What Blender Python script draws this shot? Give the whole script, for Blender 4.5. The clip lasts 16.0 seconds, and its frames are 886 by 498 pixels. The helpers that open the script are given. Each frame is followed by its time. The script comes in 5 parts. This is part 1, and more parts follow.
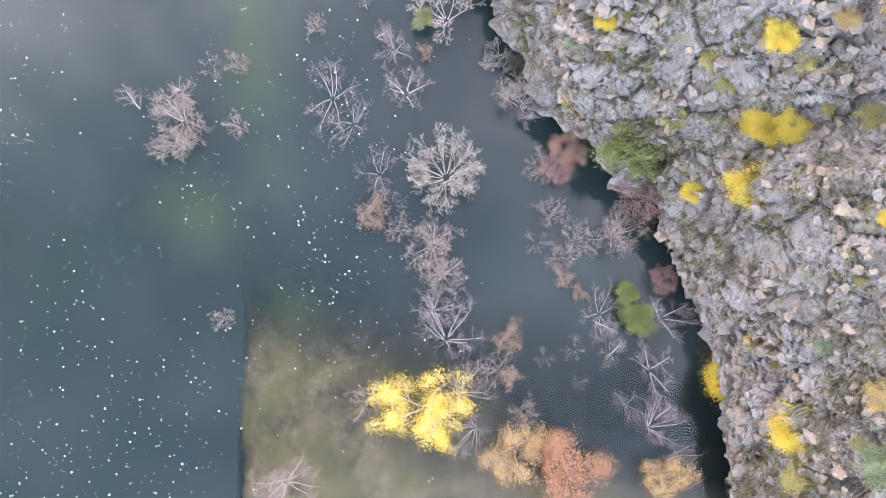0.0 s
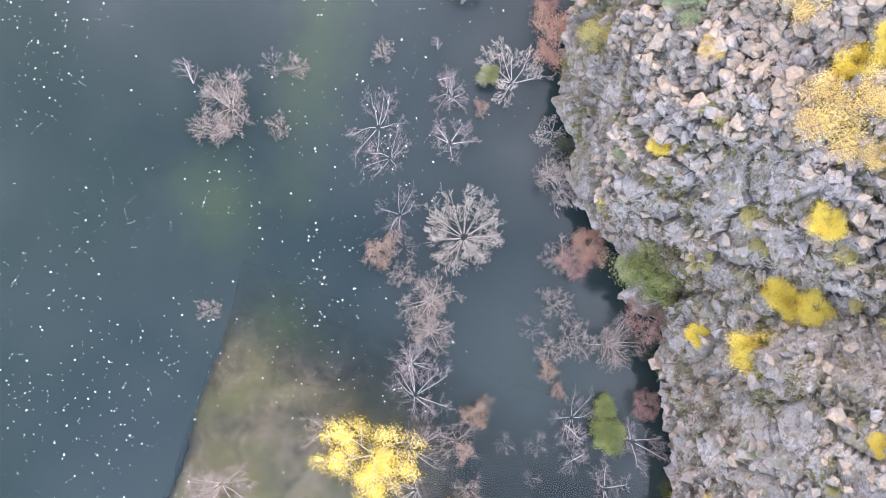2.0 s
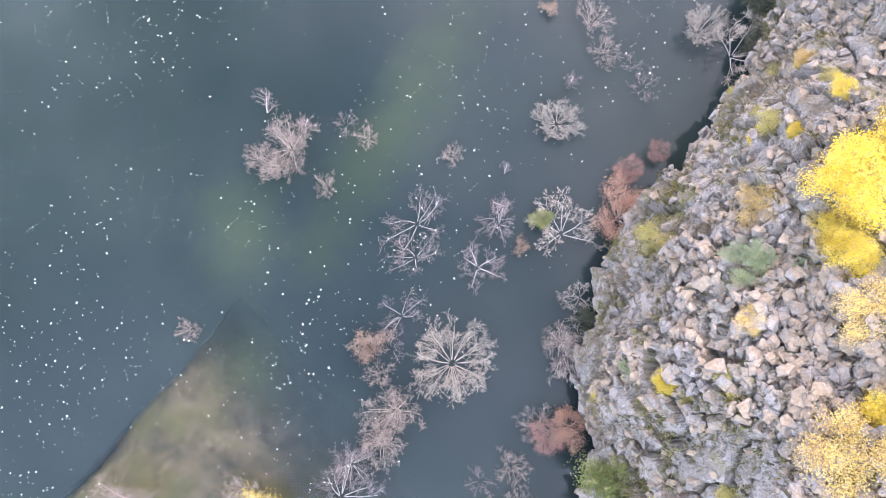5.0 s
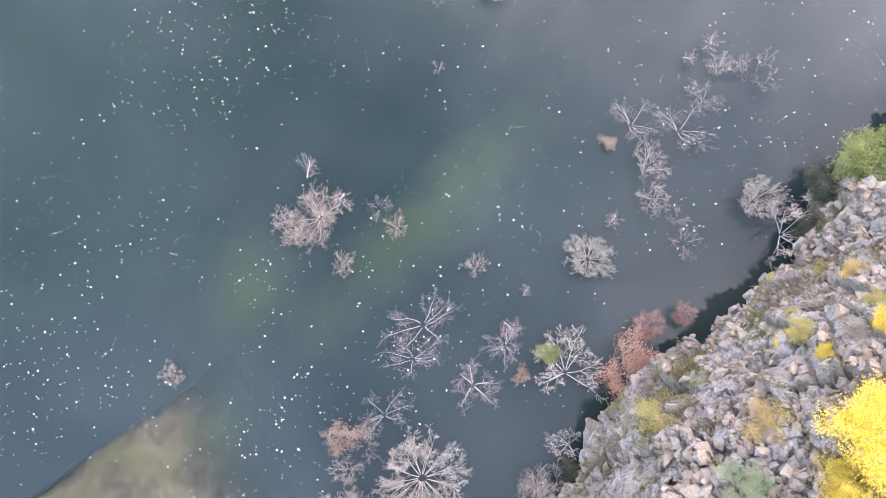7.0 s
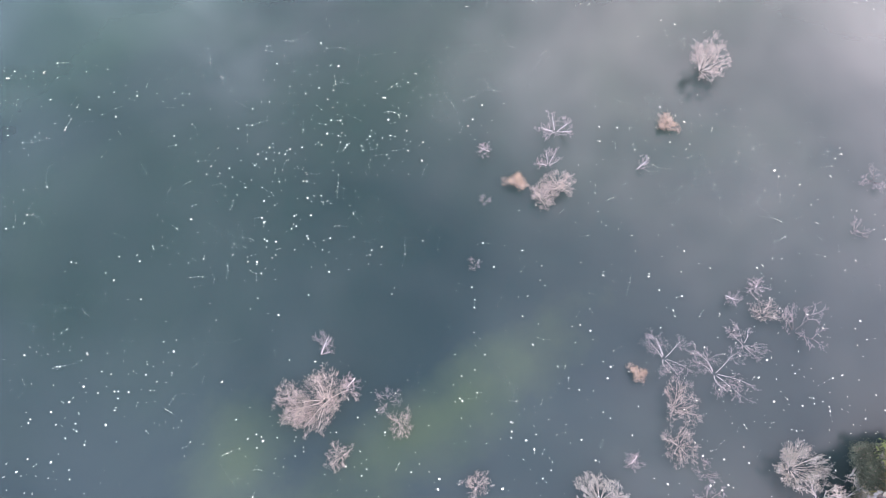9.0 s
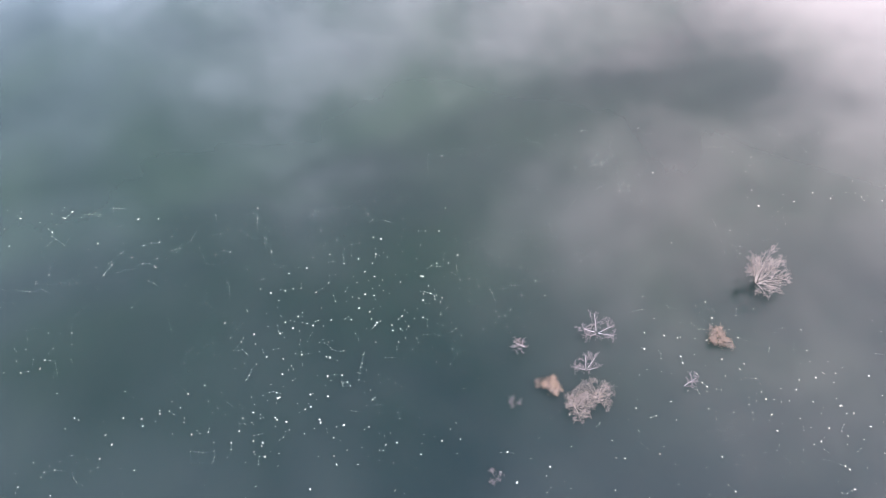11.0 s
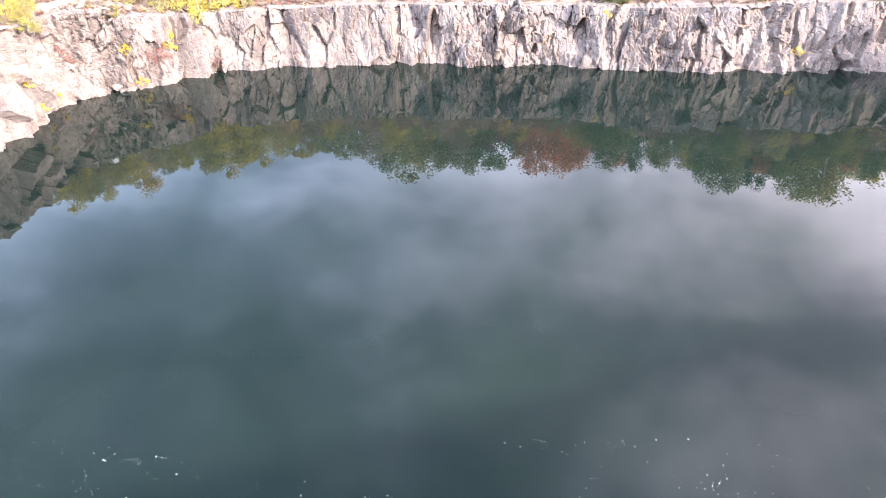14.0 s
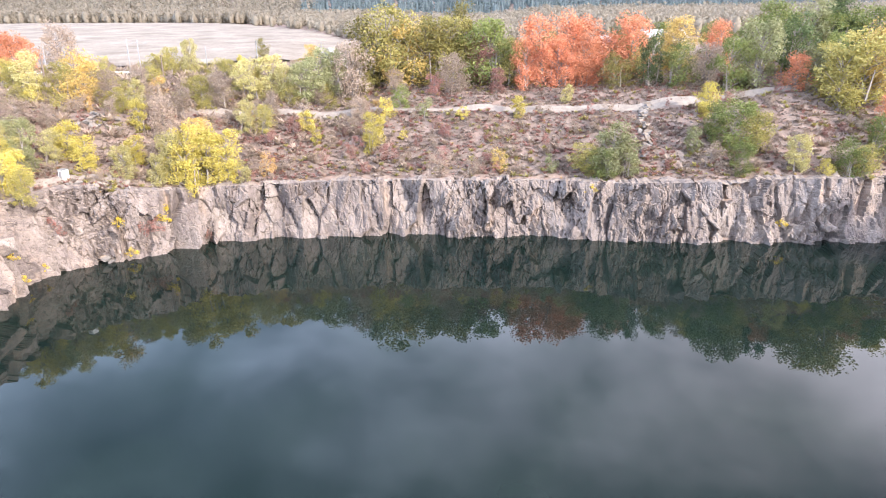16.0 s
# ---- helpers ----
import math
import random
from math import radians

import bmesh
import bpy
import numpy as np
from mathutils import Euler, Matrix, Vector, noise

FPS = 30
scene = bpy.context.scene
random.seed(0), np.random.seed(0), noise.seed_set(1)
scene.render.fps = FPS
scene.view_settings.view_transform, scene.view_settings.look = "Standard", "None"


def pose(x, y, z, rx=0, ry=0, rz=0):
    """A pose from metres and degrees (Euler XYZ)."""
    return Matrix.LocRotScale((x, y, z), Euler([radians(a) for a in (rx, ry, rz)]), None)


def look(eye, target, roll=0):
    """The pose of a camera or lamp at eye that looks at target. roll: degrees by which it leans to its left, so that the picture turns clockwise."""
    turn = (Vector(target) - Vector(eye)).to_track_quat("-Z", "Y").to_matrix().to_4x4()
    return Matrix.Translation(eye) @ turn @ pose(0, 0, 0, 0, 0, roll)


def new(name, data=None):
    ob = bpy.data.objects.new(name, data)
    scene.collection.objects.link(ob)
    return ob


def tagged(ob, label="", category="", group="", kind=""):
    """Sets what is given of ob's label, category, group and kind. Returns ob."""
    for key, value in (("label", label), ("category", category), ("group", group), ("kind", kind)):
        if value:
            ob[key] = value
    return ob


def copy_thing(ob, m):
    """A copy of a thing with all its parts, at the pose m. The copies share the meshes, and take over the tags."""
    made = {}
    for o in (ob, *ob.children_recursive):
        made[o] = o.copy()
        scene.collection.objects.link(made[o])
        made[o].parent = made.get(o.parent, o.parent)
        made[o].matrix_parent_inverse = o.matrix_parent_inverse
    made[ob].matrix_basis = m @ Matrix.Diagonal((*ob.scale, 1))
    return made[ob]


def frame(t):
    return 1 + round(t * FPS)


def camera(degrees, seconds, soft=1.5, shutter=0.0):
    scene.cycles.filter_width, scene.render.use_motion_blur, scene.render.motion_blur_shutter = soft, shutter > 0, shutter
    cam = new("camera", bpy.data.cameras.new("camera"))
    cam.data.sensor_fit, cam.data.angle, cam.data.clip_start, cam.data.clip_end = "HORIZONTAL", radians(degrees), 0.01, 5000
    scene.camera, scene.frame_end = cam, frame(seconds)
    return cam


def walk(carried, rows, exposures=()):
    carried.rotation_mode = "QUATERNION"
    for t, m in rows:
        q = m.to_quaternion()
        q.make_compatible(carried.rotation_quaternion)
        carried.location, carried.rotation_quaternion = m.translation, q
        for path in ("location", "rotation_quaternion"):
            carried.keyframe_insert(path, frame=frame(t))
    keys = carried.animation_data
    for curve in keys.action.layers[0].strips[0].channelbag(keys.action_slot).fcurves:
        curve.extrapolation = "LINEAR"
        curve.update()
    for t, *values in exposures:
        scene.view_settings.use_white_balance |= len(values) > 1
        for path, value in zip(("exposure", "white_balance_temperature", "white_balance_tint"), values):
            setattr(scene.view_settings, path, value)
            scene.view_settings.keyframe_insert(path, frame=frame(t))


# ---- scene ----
cam = camera(70.90, 16.0, soft=1.0)
walk(cam, [
    (0.0, pose(0.001, 0.001, 35.013, 7.164, -0.201, -82.930)),
    (0.5, pose(0.918, -0.161, 35.024, 6.946, -0.087, -78.963)),
    (1.0, pose(1.849, -0.306, 35.037, 6.929, 0.058, -74.345)),
    (1.5, pose(2.787, -0.412, 35.034, 6.745, 0.309, -70.337)),
    (2.0, pose(3.727, -0.463, 35.011, 6.828, 0.525, -65.794)),
    (2.5, pose(4.654, -0.448, 34.985, 7.000, 0.779, -61.843)),
    (3.0, pose(5.583, -0.346, 34.946, 8.207, 0.961, -57.334)),
    (3.5, pose(6.497, -0.162, 34.905, 8.884, 1.128, -53.330)),
    (3.7, pose(6.851, -0.064, 34.893, 8.975, 1.186, -51.792)),
    (5.8, pose(10.183, 1.837, 34.884, 10.681, 1.071, -36.993)),
    (6.0, pose(10.487, 2.089, 34.886, 11.022, 1.054, -35.513)),
    (6.5, pose(11.234, 2.775, 34.895, 11.879, 1.015, -31.836)),
    (7.0, pose(11.943, 3.543, 34.910, 13.548, 0.980, -28.302)),
    (7.5, pose(12.606, 4.372, 34.905, 16.566, 0.908, -25.165)),
    (8.0, pose(13.210, 5.223, 34.902, 19.623, 0.821, -22.554)),
    (8.5, pose(13.765, 6.066, 34.899, 22.783, 0.755, -20.237)),
    (9.0, pose(14.282, 6.926, 34.917, 25.895, 0.670, -18.006)),
    (9.5, pose(14.771, 7.827, 34.940, 29.036, 0.672, -16.049)),
    (9.7, pose(14.960, 8.202, 34.949, 30.293, 0.650, -15.266)),
    (11.8, pose(16.694, 12.664, 35.083, 42.879, 0.931, -7.488)),
    (12.1, pose(16.866, 13.318, 35.090, 44.828, 0.963, -6.182)),
    (12.5, pose(17.074, 14.197, 35.094, 47.414, 0.654, -4.342)),
    (13.0, pose(17.296, 15.275, 35.087, 50.749, 0.732, -2.403)),
    (13.5, pose(17.479, 16.338, 35.068, 54.182, 0.763, -0.553)),
    (14.0, pose(17.625, 17.394, 35.048, 58.154, 0.756, 0.436)),
    (14.5, pose(17.736, 18.459, 35.040, 62.500, 0.720, 0.486)),
    (15.0, pose(17.832, 19.524, 35.049, 66.924, 0.666, 0.451)),
    (15.5, pose(17.924, 20.570, 35.067, 70.671, 0.596, -0.194)),
    (16.0, pose(18.011, 21.611, 35.078, 72.905, 0.589, -0.183)),
], [(0.0, 2.05, 6650, 15), (9.0, 2.2, 6750, 19), (12.0, 1.72, 6950, 20), (13.5, 1.42, 6550, 19), (14.5, 1.08, 6300, 15), (16.0, 0.60, 6250, 13)])


# ---- light ----
SUN_EL, SUN_AZ = 22.0, 136.0  # degrees above the horizon; clockwise from +y
world = bpy.data.worlds.new("sky")
scene.world = world
world.use_nodes = True
nt = world.node_tree
nt.nodes.clear()


def node(tree, kind, **values):
    n = tree.nodes.new(kind)
    for key, value in values.items():
        if key in n.inputs:
            n.inputs[key].default_value = value
    return n


sky = nt.nodes.new("ShaderNodeTexSky")
sky.sky_type, sky.sun_disc = "NISHITA", False
sky.sun_elevation, sky.sun_rotation = radians(SUN_EL), radians(SUN_AZ)
sky.air_density, sky.dust_density, sky.ozone_density = 1.0, 0.9, 2.0
coord = nt.nodes.new("ShaderNodeTexCoord")
split = nt.nodes.new("ShaderNodeSeparateXYZ")
lift = node(nt, "ShaderNodeMath")
lift.operation, lift.inputs[1].default_value = "ADD", 0.32
flat = nt.nodes.new("ShaderNodeVectorMath")
flat.operation = "DIVIDE"
gap = nt.nodes.new("ShaderNodeCombineXYZ")
nt.links.new(coord.outputs["Generated"], split.inputs[0])
nt.links.new(split.outputs["Z"], lift.inputs[0])
for i in range(3):
    nt.links.new(lift.outputs[0], gap.inputs[i])
nt.links.new(coord.outputs["Generated"], flat.inputs[0])
nt.links.new(gap.outputs[0], flat.inputs[1])
veil = node(nt, "ShaderNodeTexNoise", Scale=2.3, Detail=9.0, Roughness=0.56, Distortion=0.12)
nt.links.new(flat.outputs[0], veil.inputs["Vector"])
ramp = nt.nodes.new("ShaderNodeValToRGB")
ramp.color_ramp.elements[0].position, ramp.color_ramp.elements[0].color = 0.0, (0.0, 0.0, 0.0, 1)
ramp.color_ramp.elements[1].position, ramp.color_ramp.elements[1].color = 0.58, (1, 1, 1, 1)
middle = ramp.color_ramp.elements.new(0.26)
middle.color = (0.27, 0.27, 0.27, 1)
tilt = node(nt, "ShaderNodeMath")
tilt.operation, tilt.inputs[1].default_value = "MULTIPLY_ADD", 0.19
nt.links.new(split.outputs["X"], tilt.inputs[0])
nt.links.new(veil.outputs[0], tilt.inputs[2])
deep = node(nt, "ShaderNodeMath")
deep.operation, deep.inputs[1].default_value = "MULTIPLY_ADD", -0.80
nt.links.new(split.outputs["Z"], deep.inputs[0])
nt.links.new(tilt.outputs[0], deep.inputs[2])
north = node(nt, "ShaderNodeMath")
north.operation, north.inputs[1].default_value = "MULTIPLY_ADD", -0.30
nt.links.new(split.outputs["Y"], north.inputs[0])
nt.links.new(deep.outputs[0], north.inputs[2])
more = node(nt, "ShaderNodeMath")
more.operation, more.inputs[1].default_value = "ADD", 0.47
nt.links.new(north.outputs[0], more.inputs[0])
nt.links.new(more.outputs[0], ramp.inputs[0])
clouds = nt.nodes.new("ShaderNodeMixRGB")
hue = nt.nodes.new("ShaderNodeMapRange")
hue.inputs["From Min"].default_value, hue.inputs["From Max"].default_value = -0.35, 0.45
nt.links.new(split.outputs["X"], hue.inputs["Value"])
tint = nt.nodes.new("ShaderNodeMixRGB")
tint.inputs[1].default_value, tint.inputs[2].default_value = (21.0, 26.5, 35.5, 1), (27.5, 26.0, 28.8, 1)
nt.links.new(hue.outputs[0], tint.inputs[0])
nt.links.new(tint.outputs[0], clouds.inputs[2])
nt.links.new(ramp.outputs[0], clouds.inputs[0])
nt.links.new(sky.outputs[0], clouds.inputs[1])
back = node(nt, "ShaderNodeBackground", Strength=0.12)
nt.links.new(clouds.outputs[0], back.inputs[0])
nt.links.new(back.outputs[0], nt.nodes.new("ShaderNodeOutputWorld").inputs[0])

lamp = bpy.data.lights.new("sun", "SUN")
lamp.energy, lamp.angle, lamp.color = 6.0, radians(0.9), (1.0, 0.93, 0.82)
sun = new("sun", lamp)
sun.matrix_world = look((math.sin(radians(SUN_AZ)) * math.cos(radians(SUN_EL)) * 100, math.cos(radians(SUN_AZ)) * math.cos(radians(SUN_EL)) * 100,
                         math.sin(radians(SUN_EL)) * 100), (0, 0, 0))

# ---- materials ----


def material(name):
    m = bpy.data.materials.new(name)
    m.use_nodes = True
    m.node_tree.nodes.clear()
    return m, m.node_tree


def noise_tex(t, scale, detail=5.0, rough=0.6, coords=None, distort=0.0):
    n = node(t, "ShaderNodeTexNoise", Scale=scale, Detail=detail, Roughness=rough, Distortion=distort)
    if coords:
        t.links.new(coords, n.inputs["Vector"])
    return n.outputs[0]


def stepped(t, value, stops):
    r = t.nodes.new("ShaderNodeValToRGB")
    e = r.color_ramp.elements
    e[0].position, e[0].color = stops[0][0], (*stops[0][1], 1)
    e[1].position, e[1].color = stops[-1][0], (*stops[-1][1], 1)
    for p, c in stops[1:-1]:
        k = e.new(p)
        k.color = (*c, 1)
    t.links.new(value, r.inputs[0])
    return r.outputs[0]


def blend(t, fac, a, b, kind="MIX"):
    m = t.nodes.new("ShaderNodeMixRGB")
    m.blend_type = kind
    for i, v in enumerate((fac, a, b)):
        if isinstance(v, (int, float)):
            m.inputs[i].default_value = v
        elif isinstance(v, tuple):
            m.inputs[i].default_value = (*v, 1)
        else:
            t.links.new(v, m.inputs[i])
    return m.outputs[0]


def bumped(t, value, strength, distance):
    b = node(t, "ShaderNodeBump", Strength=strength, Distance=distance)
    t.links.new(value, b.inputs["Height"])
    return b.outputs[0]


def finish(t, colour, rough=0.9, normal=None, specular=0.3):
    p = node(t, "ShaderNodeBsdfPrincipled", Roughness=rough)
    p.inputs["Specular IOR Level"].default_value = specular
    if isinstance(colour, tuple):
        p.inputs["Base Color"].default_value = (*colour, 1)
    else:
        t.links.new(colour, p.inputs["Base Color"])
    if normal:
        t.links.new(normal, p.inputs["Normal"])
    t.links.new(p.outputs[0], t.nodes.new("ShaderNodeOutputMaterial").inputs[0])


def place_of(t):
    return t.nodes.new("ShaderNodeNewGeometry").outputs["Position"]


def rock_material(name, tones, moss, moss_amount, stain, soil=(0.16, 0.12, 0.085), streak=1.0, crack=5.5, joints=2.3, patch=0.55):
    m, t = material(name)
    pos = place_of(t)
    if streak != 1.0:
        mp = node(t, "ShaderNodeMapping")
        mp.inputs["Scale"].default_value = (1, 1, streak)
        t.links.new(pos, mp.inputs[0])
        pos2 = mp.outputs[0]
    else:
        pos2 = pos
    body = stepped(t, noise_tex(t, patch, 9, 0.70, pos2), [(0.25, tones[0]), (0.45, tones[1]), (0.6, tones[2]), (0.78, tones[3])])
    grain = stepped(t, noise_tex(t, 9.0, 6, 0.7, pos), [(0.3, (0.60, 0.59, 0.58)), (0.72, (1.18, 1.17, 1.16))])
    col = blend(t, 0.9, body, grain, "MULTIPLY")
    col = blend(t, stepped(t, noise_tex(t, 0.23, 6, 0.65, pos2), [(0.56, (0, 0, 0)), (0.68, (0.75, 0.75, 0.75))]), col, stain)
    v = node(t, "ShaderNodeTexVoronoi", Scale=joints)
    v.feature = "DISTANCE_TO_EDGE"
    far_off = noise_col(t, 1.1, pos)
    wob = blend(t, 0.9, pos2, far_off, "ADD")
    wob = blend(t, 0.35, wob, noise_col(t, 5.0, pos), "ADD")
    t.links.new(wob, v.inputs["Vector"])
    v2 = node(t, "ShaderNodeTexVoronoi", Scale=crack)
    v2.feature = "DISTANCE_TO_EDGE"
    t.links.new(wob, v2.inputs["Vector"])
    joint = stepped(t, v.outputs["Distance"], [(0.0, (0.85, 0.85, 0.85)), (0.03, (0, 0, 0))])
    there = stepped(t, noise_tex(t, 0.5, 5, 0.65, pos, 0.5), [(0.40, (0, 0, 0)), (0.52, (1, 1, 1))])
    joint = blend(t, 1.0, joint, there, "MULTIPLY")
    fine = stepped(t, v2.outputs["Distance"], [(0.0, (0.8, 0.8, 0.8)), (0.045, (0, 0, 0))])
    here = stepped(t, noise_tex(t, 0.8, 4, 0.6, pos), [(0.42, (0, 0, 0)), (0.54, (1, 1, 1))])
    joint = blend(t, 1.0, joint, blend(t, 1.0, fine, here, "MULTIPLY"), "LIGHTEN")
    col = blend(t, joint, col, tuple(0.3 * c for c in soil))
    up = t.nodes.new("ShaderNodeSeparateXYZ")
    t.links.new(t.nodes.new("ShaderNodeNewGeometry").outputs["Normal"], up.inputs[0])
    lying = stepped(t, up.outputs["Z"], [(0.22, (0, 0, 0)), (0.8, (1, 1, 1))])
    earth = stepped(t, noise_tex(t, 0.9, 8, 0.72, pos), [(0.43, (0, 0, 0)), (0.54, (1, 1, 1))])
    col = blend(t, blend(t, 1.0, lying, earth, "MULTIPLY"), col, stepped(t, noise_tex(t, 6, 4, 0.7, pos), [(0.3, soil), (0.7, tuple(1.9 * c for c in soil))]))
    green = stepped(t, noise_tex(t, 0.62, 9, 0.75, pos, 0.4), [(0.66 - moss_amount, (0, 0, 0)), (0.74 - moss_amount, (1, 1, 1))])
    col = blend(t, blend(t, 1.0, green, lying, "MULTIPLY"), col, stepped(t, noise_tex(t, 11, 3, 0.6, pos), [(0.3, moss), (0.7, tuple(1.7 * c for c in moss))]))
    hgt = blend(t, 0.25, noise_tex(t, 3.5, 9, 0.72, pos), v2.outputs["Distance"])
    finish(t, col, 0.92, bumped(t, hgt, 0.9, 0.2), 0.25)
    return m


def noise_col(t, scale, coords):
    n = node(t, "ShaderNodeTexNoise", Scale=scale, Detail=3.0)
    t.links.new(coords, n.inputs["Vector"])
    return n.outputs[1]


def leaf_material(name, stops):
    m, t = material(name)
    rnd = t.nodes.new("ShaderNodeNewGeometry").outputs["Random Per Island"]
    ob = t.nodes.new("ShaderNodeObjectInfo").outputs["Random"]
    clump = noise_tex(t, 1.3, 2, 0.5, place_of(t))
    col = blend(t, 0.72, stepped(t, rnd, stops), stepped(t, clump, [(0.22 + 0.56 * p, c) for p, c in stops]))
    hsv = node(t, "ShaderNodeHueSaturation")
    mr = node(t, "ShaderNodeMapRange")
    mr.inputs["To Min"].default_value, mr.inputs["To Max"].default_value = 0.75, 1.15
    t.links.new(ob, mr.inputs["Value"])
    t.links.new(mr.outputs[0], hsv.inputs["Value"])
    t.links.new(col, hsv.inputs["Color"])
    d, tr, mx = node(t, "ShaderNodeBsdfPrincipled", Roughness=0.65), node(t, "ShaderNodeBsdfTranslucent"), node(t, "ShaderNodeMixShader", Fac=0.35)
    t.links.new(hsv.outputs[0], d.inputs["Base Color"])
    t.links.new(hsv.outputs[0], tr.inputs["Color"])
    t.links.new(d.outputs[0], mx.inputs[1])
    t.links.new(tr.outputs[0], mx.inputs[2])
    t.links.new(mx.outputs[0], t.nodes.new("ShaderNodeOutputMaterial").inputs[0])
    return m


def bark_material(name, a, b, scale=14.0):
    m, t = material(name)
    pos = place_of(t)
    col = stepped(t, noise_tex(t, scale, 5, 0.65, pos), [(0.35, a), (0.65, b)])
    finish(t, col, 0.85, bumped(t, noise_tex(t, scale * 2, 4, 0.6, pos), 0.4, 0.02))
    return m


ROCK_NEAR = rock_material("weathered_rock", [(0.125, 0.11, 0.10), (0.21, 0.19, 0.175), (0.285, 0.26, 0.242), (0.39, 0.36, 0.338)], (0.078, 0.075, 0.032), 0.12, (0.29, 0.25, 0.242), (0.085, 0.07, 0.052))
ROCK_FAR = rock_material("quarried_rock", [(0.095, 0.077, 0.072), (0.19, 0.155, 0.142), (0.275, 0.23, 0.205), (0.40, 0.345, 0.305)], (0.16, 0.13, 0.05), 0.0, (0.38, 0.285, 0.22), (0.19, 0.15, 0.12), 0.35, 1.9, 0.8, 0.28)
STONE = rock_material("loose_stone", [(0.125, 0.113, 0.105), (0.19, 0.175, 0.163), (0.25, 0.23, 0.216), (0.31, 0.29, 0.272)], (0.10, 0.11, 0.04), 0.02, (0.33, 0.27, 0.25))
FARYELLOW = leaf_material("birch_yellow_leaves", [(0.0, (0.38, 0.29, 0.06)), (0.3, (0.52, 0.42, 0.08)), (0.75, (0.60, 0.51, 0.14)), (1.0, (0.36, 0.37, 0.12))])
STRAW = leaf_material("pale_straw_leaves", [(0.0, (0.30, 0.25, 0.10)), (0.4, (0.46, 0.40, 0.15)), (0.8, (0.56, 0.50, 0.24)), (1.0, (0.31, 0.33, 0.14))])
DKOLIVE = leaf_material("dark_olive_leaves", [(0.0, (0.07, 0.065, 0.02)), (0.45, (0.15, 0.135, 0.04)), (0.8, (0.29, 0.23, 0.06)), (1.0, (0.44, 0.31, 0.07))])
DKGREEN = leaf_material("deep_green_leaves", [(0.0, (0.035, 0.055, 0.02)), (0.6, (0.09, 0.12, 0.04)), (1.0, (0.19, 0.21, 0.07))])
SILVER = leaf_material("willow_leaves", [(0.0, (0.17, 0.175, 0.08)), (0.5, (0.28, 0.28, 0.13)), (1.0, (0.41, 0.39, 0.20))])
YELLOW = leaf_material("yellow_leaves", [(0.0, (0.46, 0.28, 0.03)), (0.3, (0.62, 0.44, 0.035)), (0.75, (0.70, 0.55, 0.08)), (1.0, (0.46, 0.43, 0.10))])
GOLD = leaf_material("gold_leaves", [(0.0, (0.30, 0.19, 0.08)), (0.4, (0.50, 0.34, 0.11)), (0.8, (0.60, 0.46, 0.13)), (1.0, (0.42, 0.35, 0.13))])
COPPER = leaf_material("copper_leaves", [(0.0, (0.20, 0.095, 0.06)), (0.5, (0.36, 0.19, 0.125)), (1.0, (0.46, 0.29, 0.20))])
BROWN = leaf_material("brown_leaves", [(0.0, (0.15, 0.09, 0.06)), (0.5, (0.28, 0.18, 0.12)), (1.0, (0.40, 0.28, 0.19))])
WEEDS = leaf_material("dead_weeds", [(0.0, (0.09, 0.075, 0.05)), (0.6, (0.16, 0.13, 0.085)), (1.0, (0.26, 0.215, 0.14))])
MOSSY = leaf_material("moss_weeds", [(0.0, (0.075, 0.07, 0.025)), (0.6, (0.15, 0.135, 0.045)), (1.0, (0.25, 0.215, 0.065))])
DARKGREEN = leaf_material("dark_leaves", [(0.0, (0.02, 0.027, 0.016)), (0.5, (0.04, 0.05, 0.03)), (1.0, (0.085, 0.085, 0.05))])
PALEGREEN = leaf_material("pale_green_leaves", [(0.0, (0.10, 0.14, 0.07)), (0.5, (0.17, 0.22, 0.11)), (1.0, (0.27, 0.30, 0.13))])
AMBER = leaf_material("amber_leaves", [(0.0, (0.30, 0.17, 0.08)), (0.4, (0.48, 0.30, 0.12)), (1.0, (0.60, 0.44, 0.17))])
OLIVE = leaf_material("olive_leaves", [(0.0, (0.20, 0.16, 0.045)), (0.45, (0.31, 0.28, 0.08)), (0.8, (0.44, 0.36, 0.11)), (1.0, (0.55, 0.42, 0.11))])
GREEN = leaf_material("green_leaves", [(0.0, (0.09, 0.12, 0.03)), (0.5, (0.17, 0.20, 0.055)), (0.85, (0.28, 0.29, 0.085)), (1.0, (0.41, 0.39, 0.11))])
ORANGE = leaf_material("orange_leaves", [(0.0, (0.34, 0.12, 0.06)), (0.5, (0.55, 0.21, 0.11)), (1.0, (0.68, 0.37, 0.20))])
CRIMSON = leaf_material("crimson_leaves", [(0.0, (0.24, 0.09, 0.075)), (0.5, (0.34, 0.165, 0.135)), (1.0, (0.42, 0.27, 0.21))])
RUSSET = leaf_material("russet_leaves", [(0.0, (0.20, 0.09, 0.04)), (0.5, (0.40, 0.19, 0.10)), (1.0, (0.52, 0.32, 0.18))])
DRYGRASS = leaf_material("dry_grass", [(0.0, (0.20, 0.15, 0.12)), (0.5, (0.29, 0.225, 0.185)), (1.0, (0.39, 0.315, 0.25))])
DRY = leaf_material("dry_twigs", [(0.0, (0.24, 0.175, 0.135)), (0.5, (0.35, 0.265, 0.20)), (1.0, (0.46, 0.37, 0.27))])
# Greyed tones in a narrow range: distance haze mixed into the woods' colour.
WOODS = leaf_material("far_foliage_hazed", [(0.0, (0.17, 0.15, 0.115)), (0.4, (0.20, 0.17, 0.125)), (0.8, (0.235, 0.19, 0.135)), (1.0, (0.165, 0.165, 0.13))])
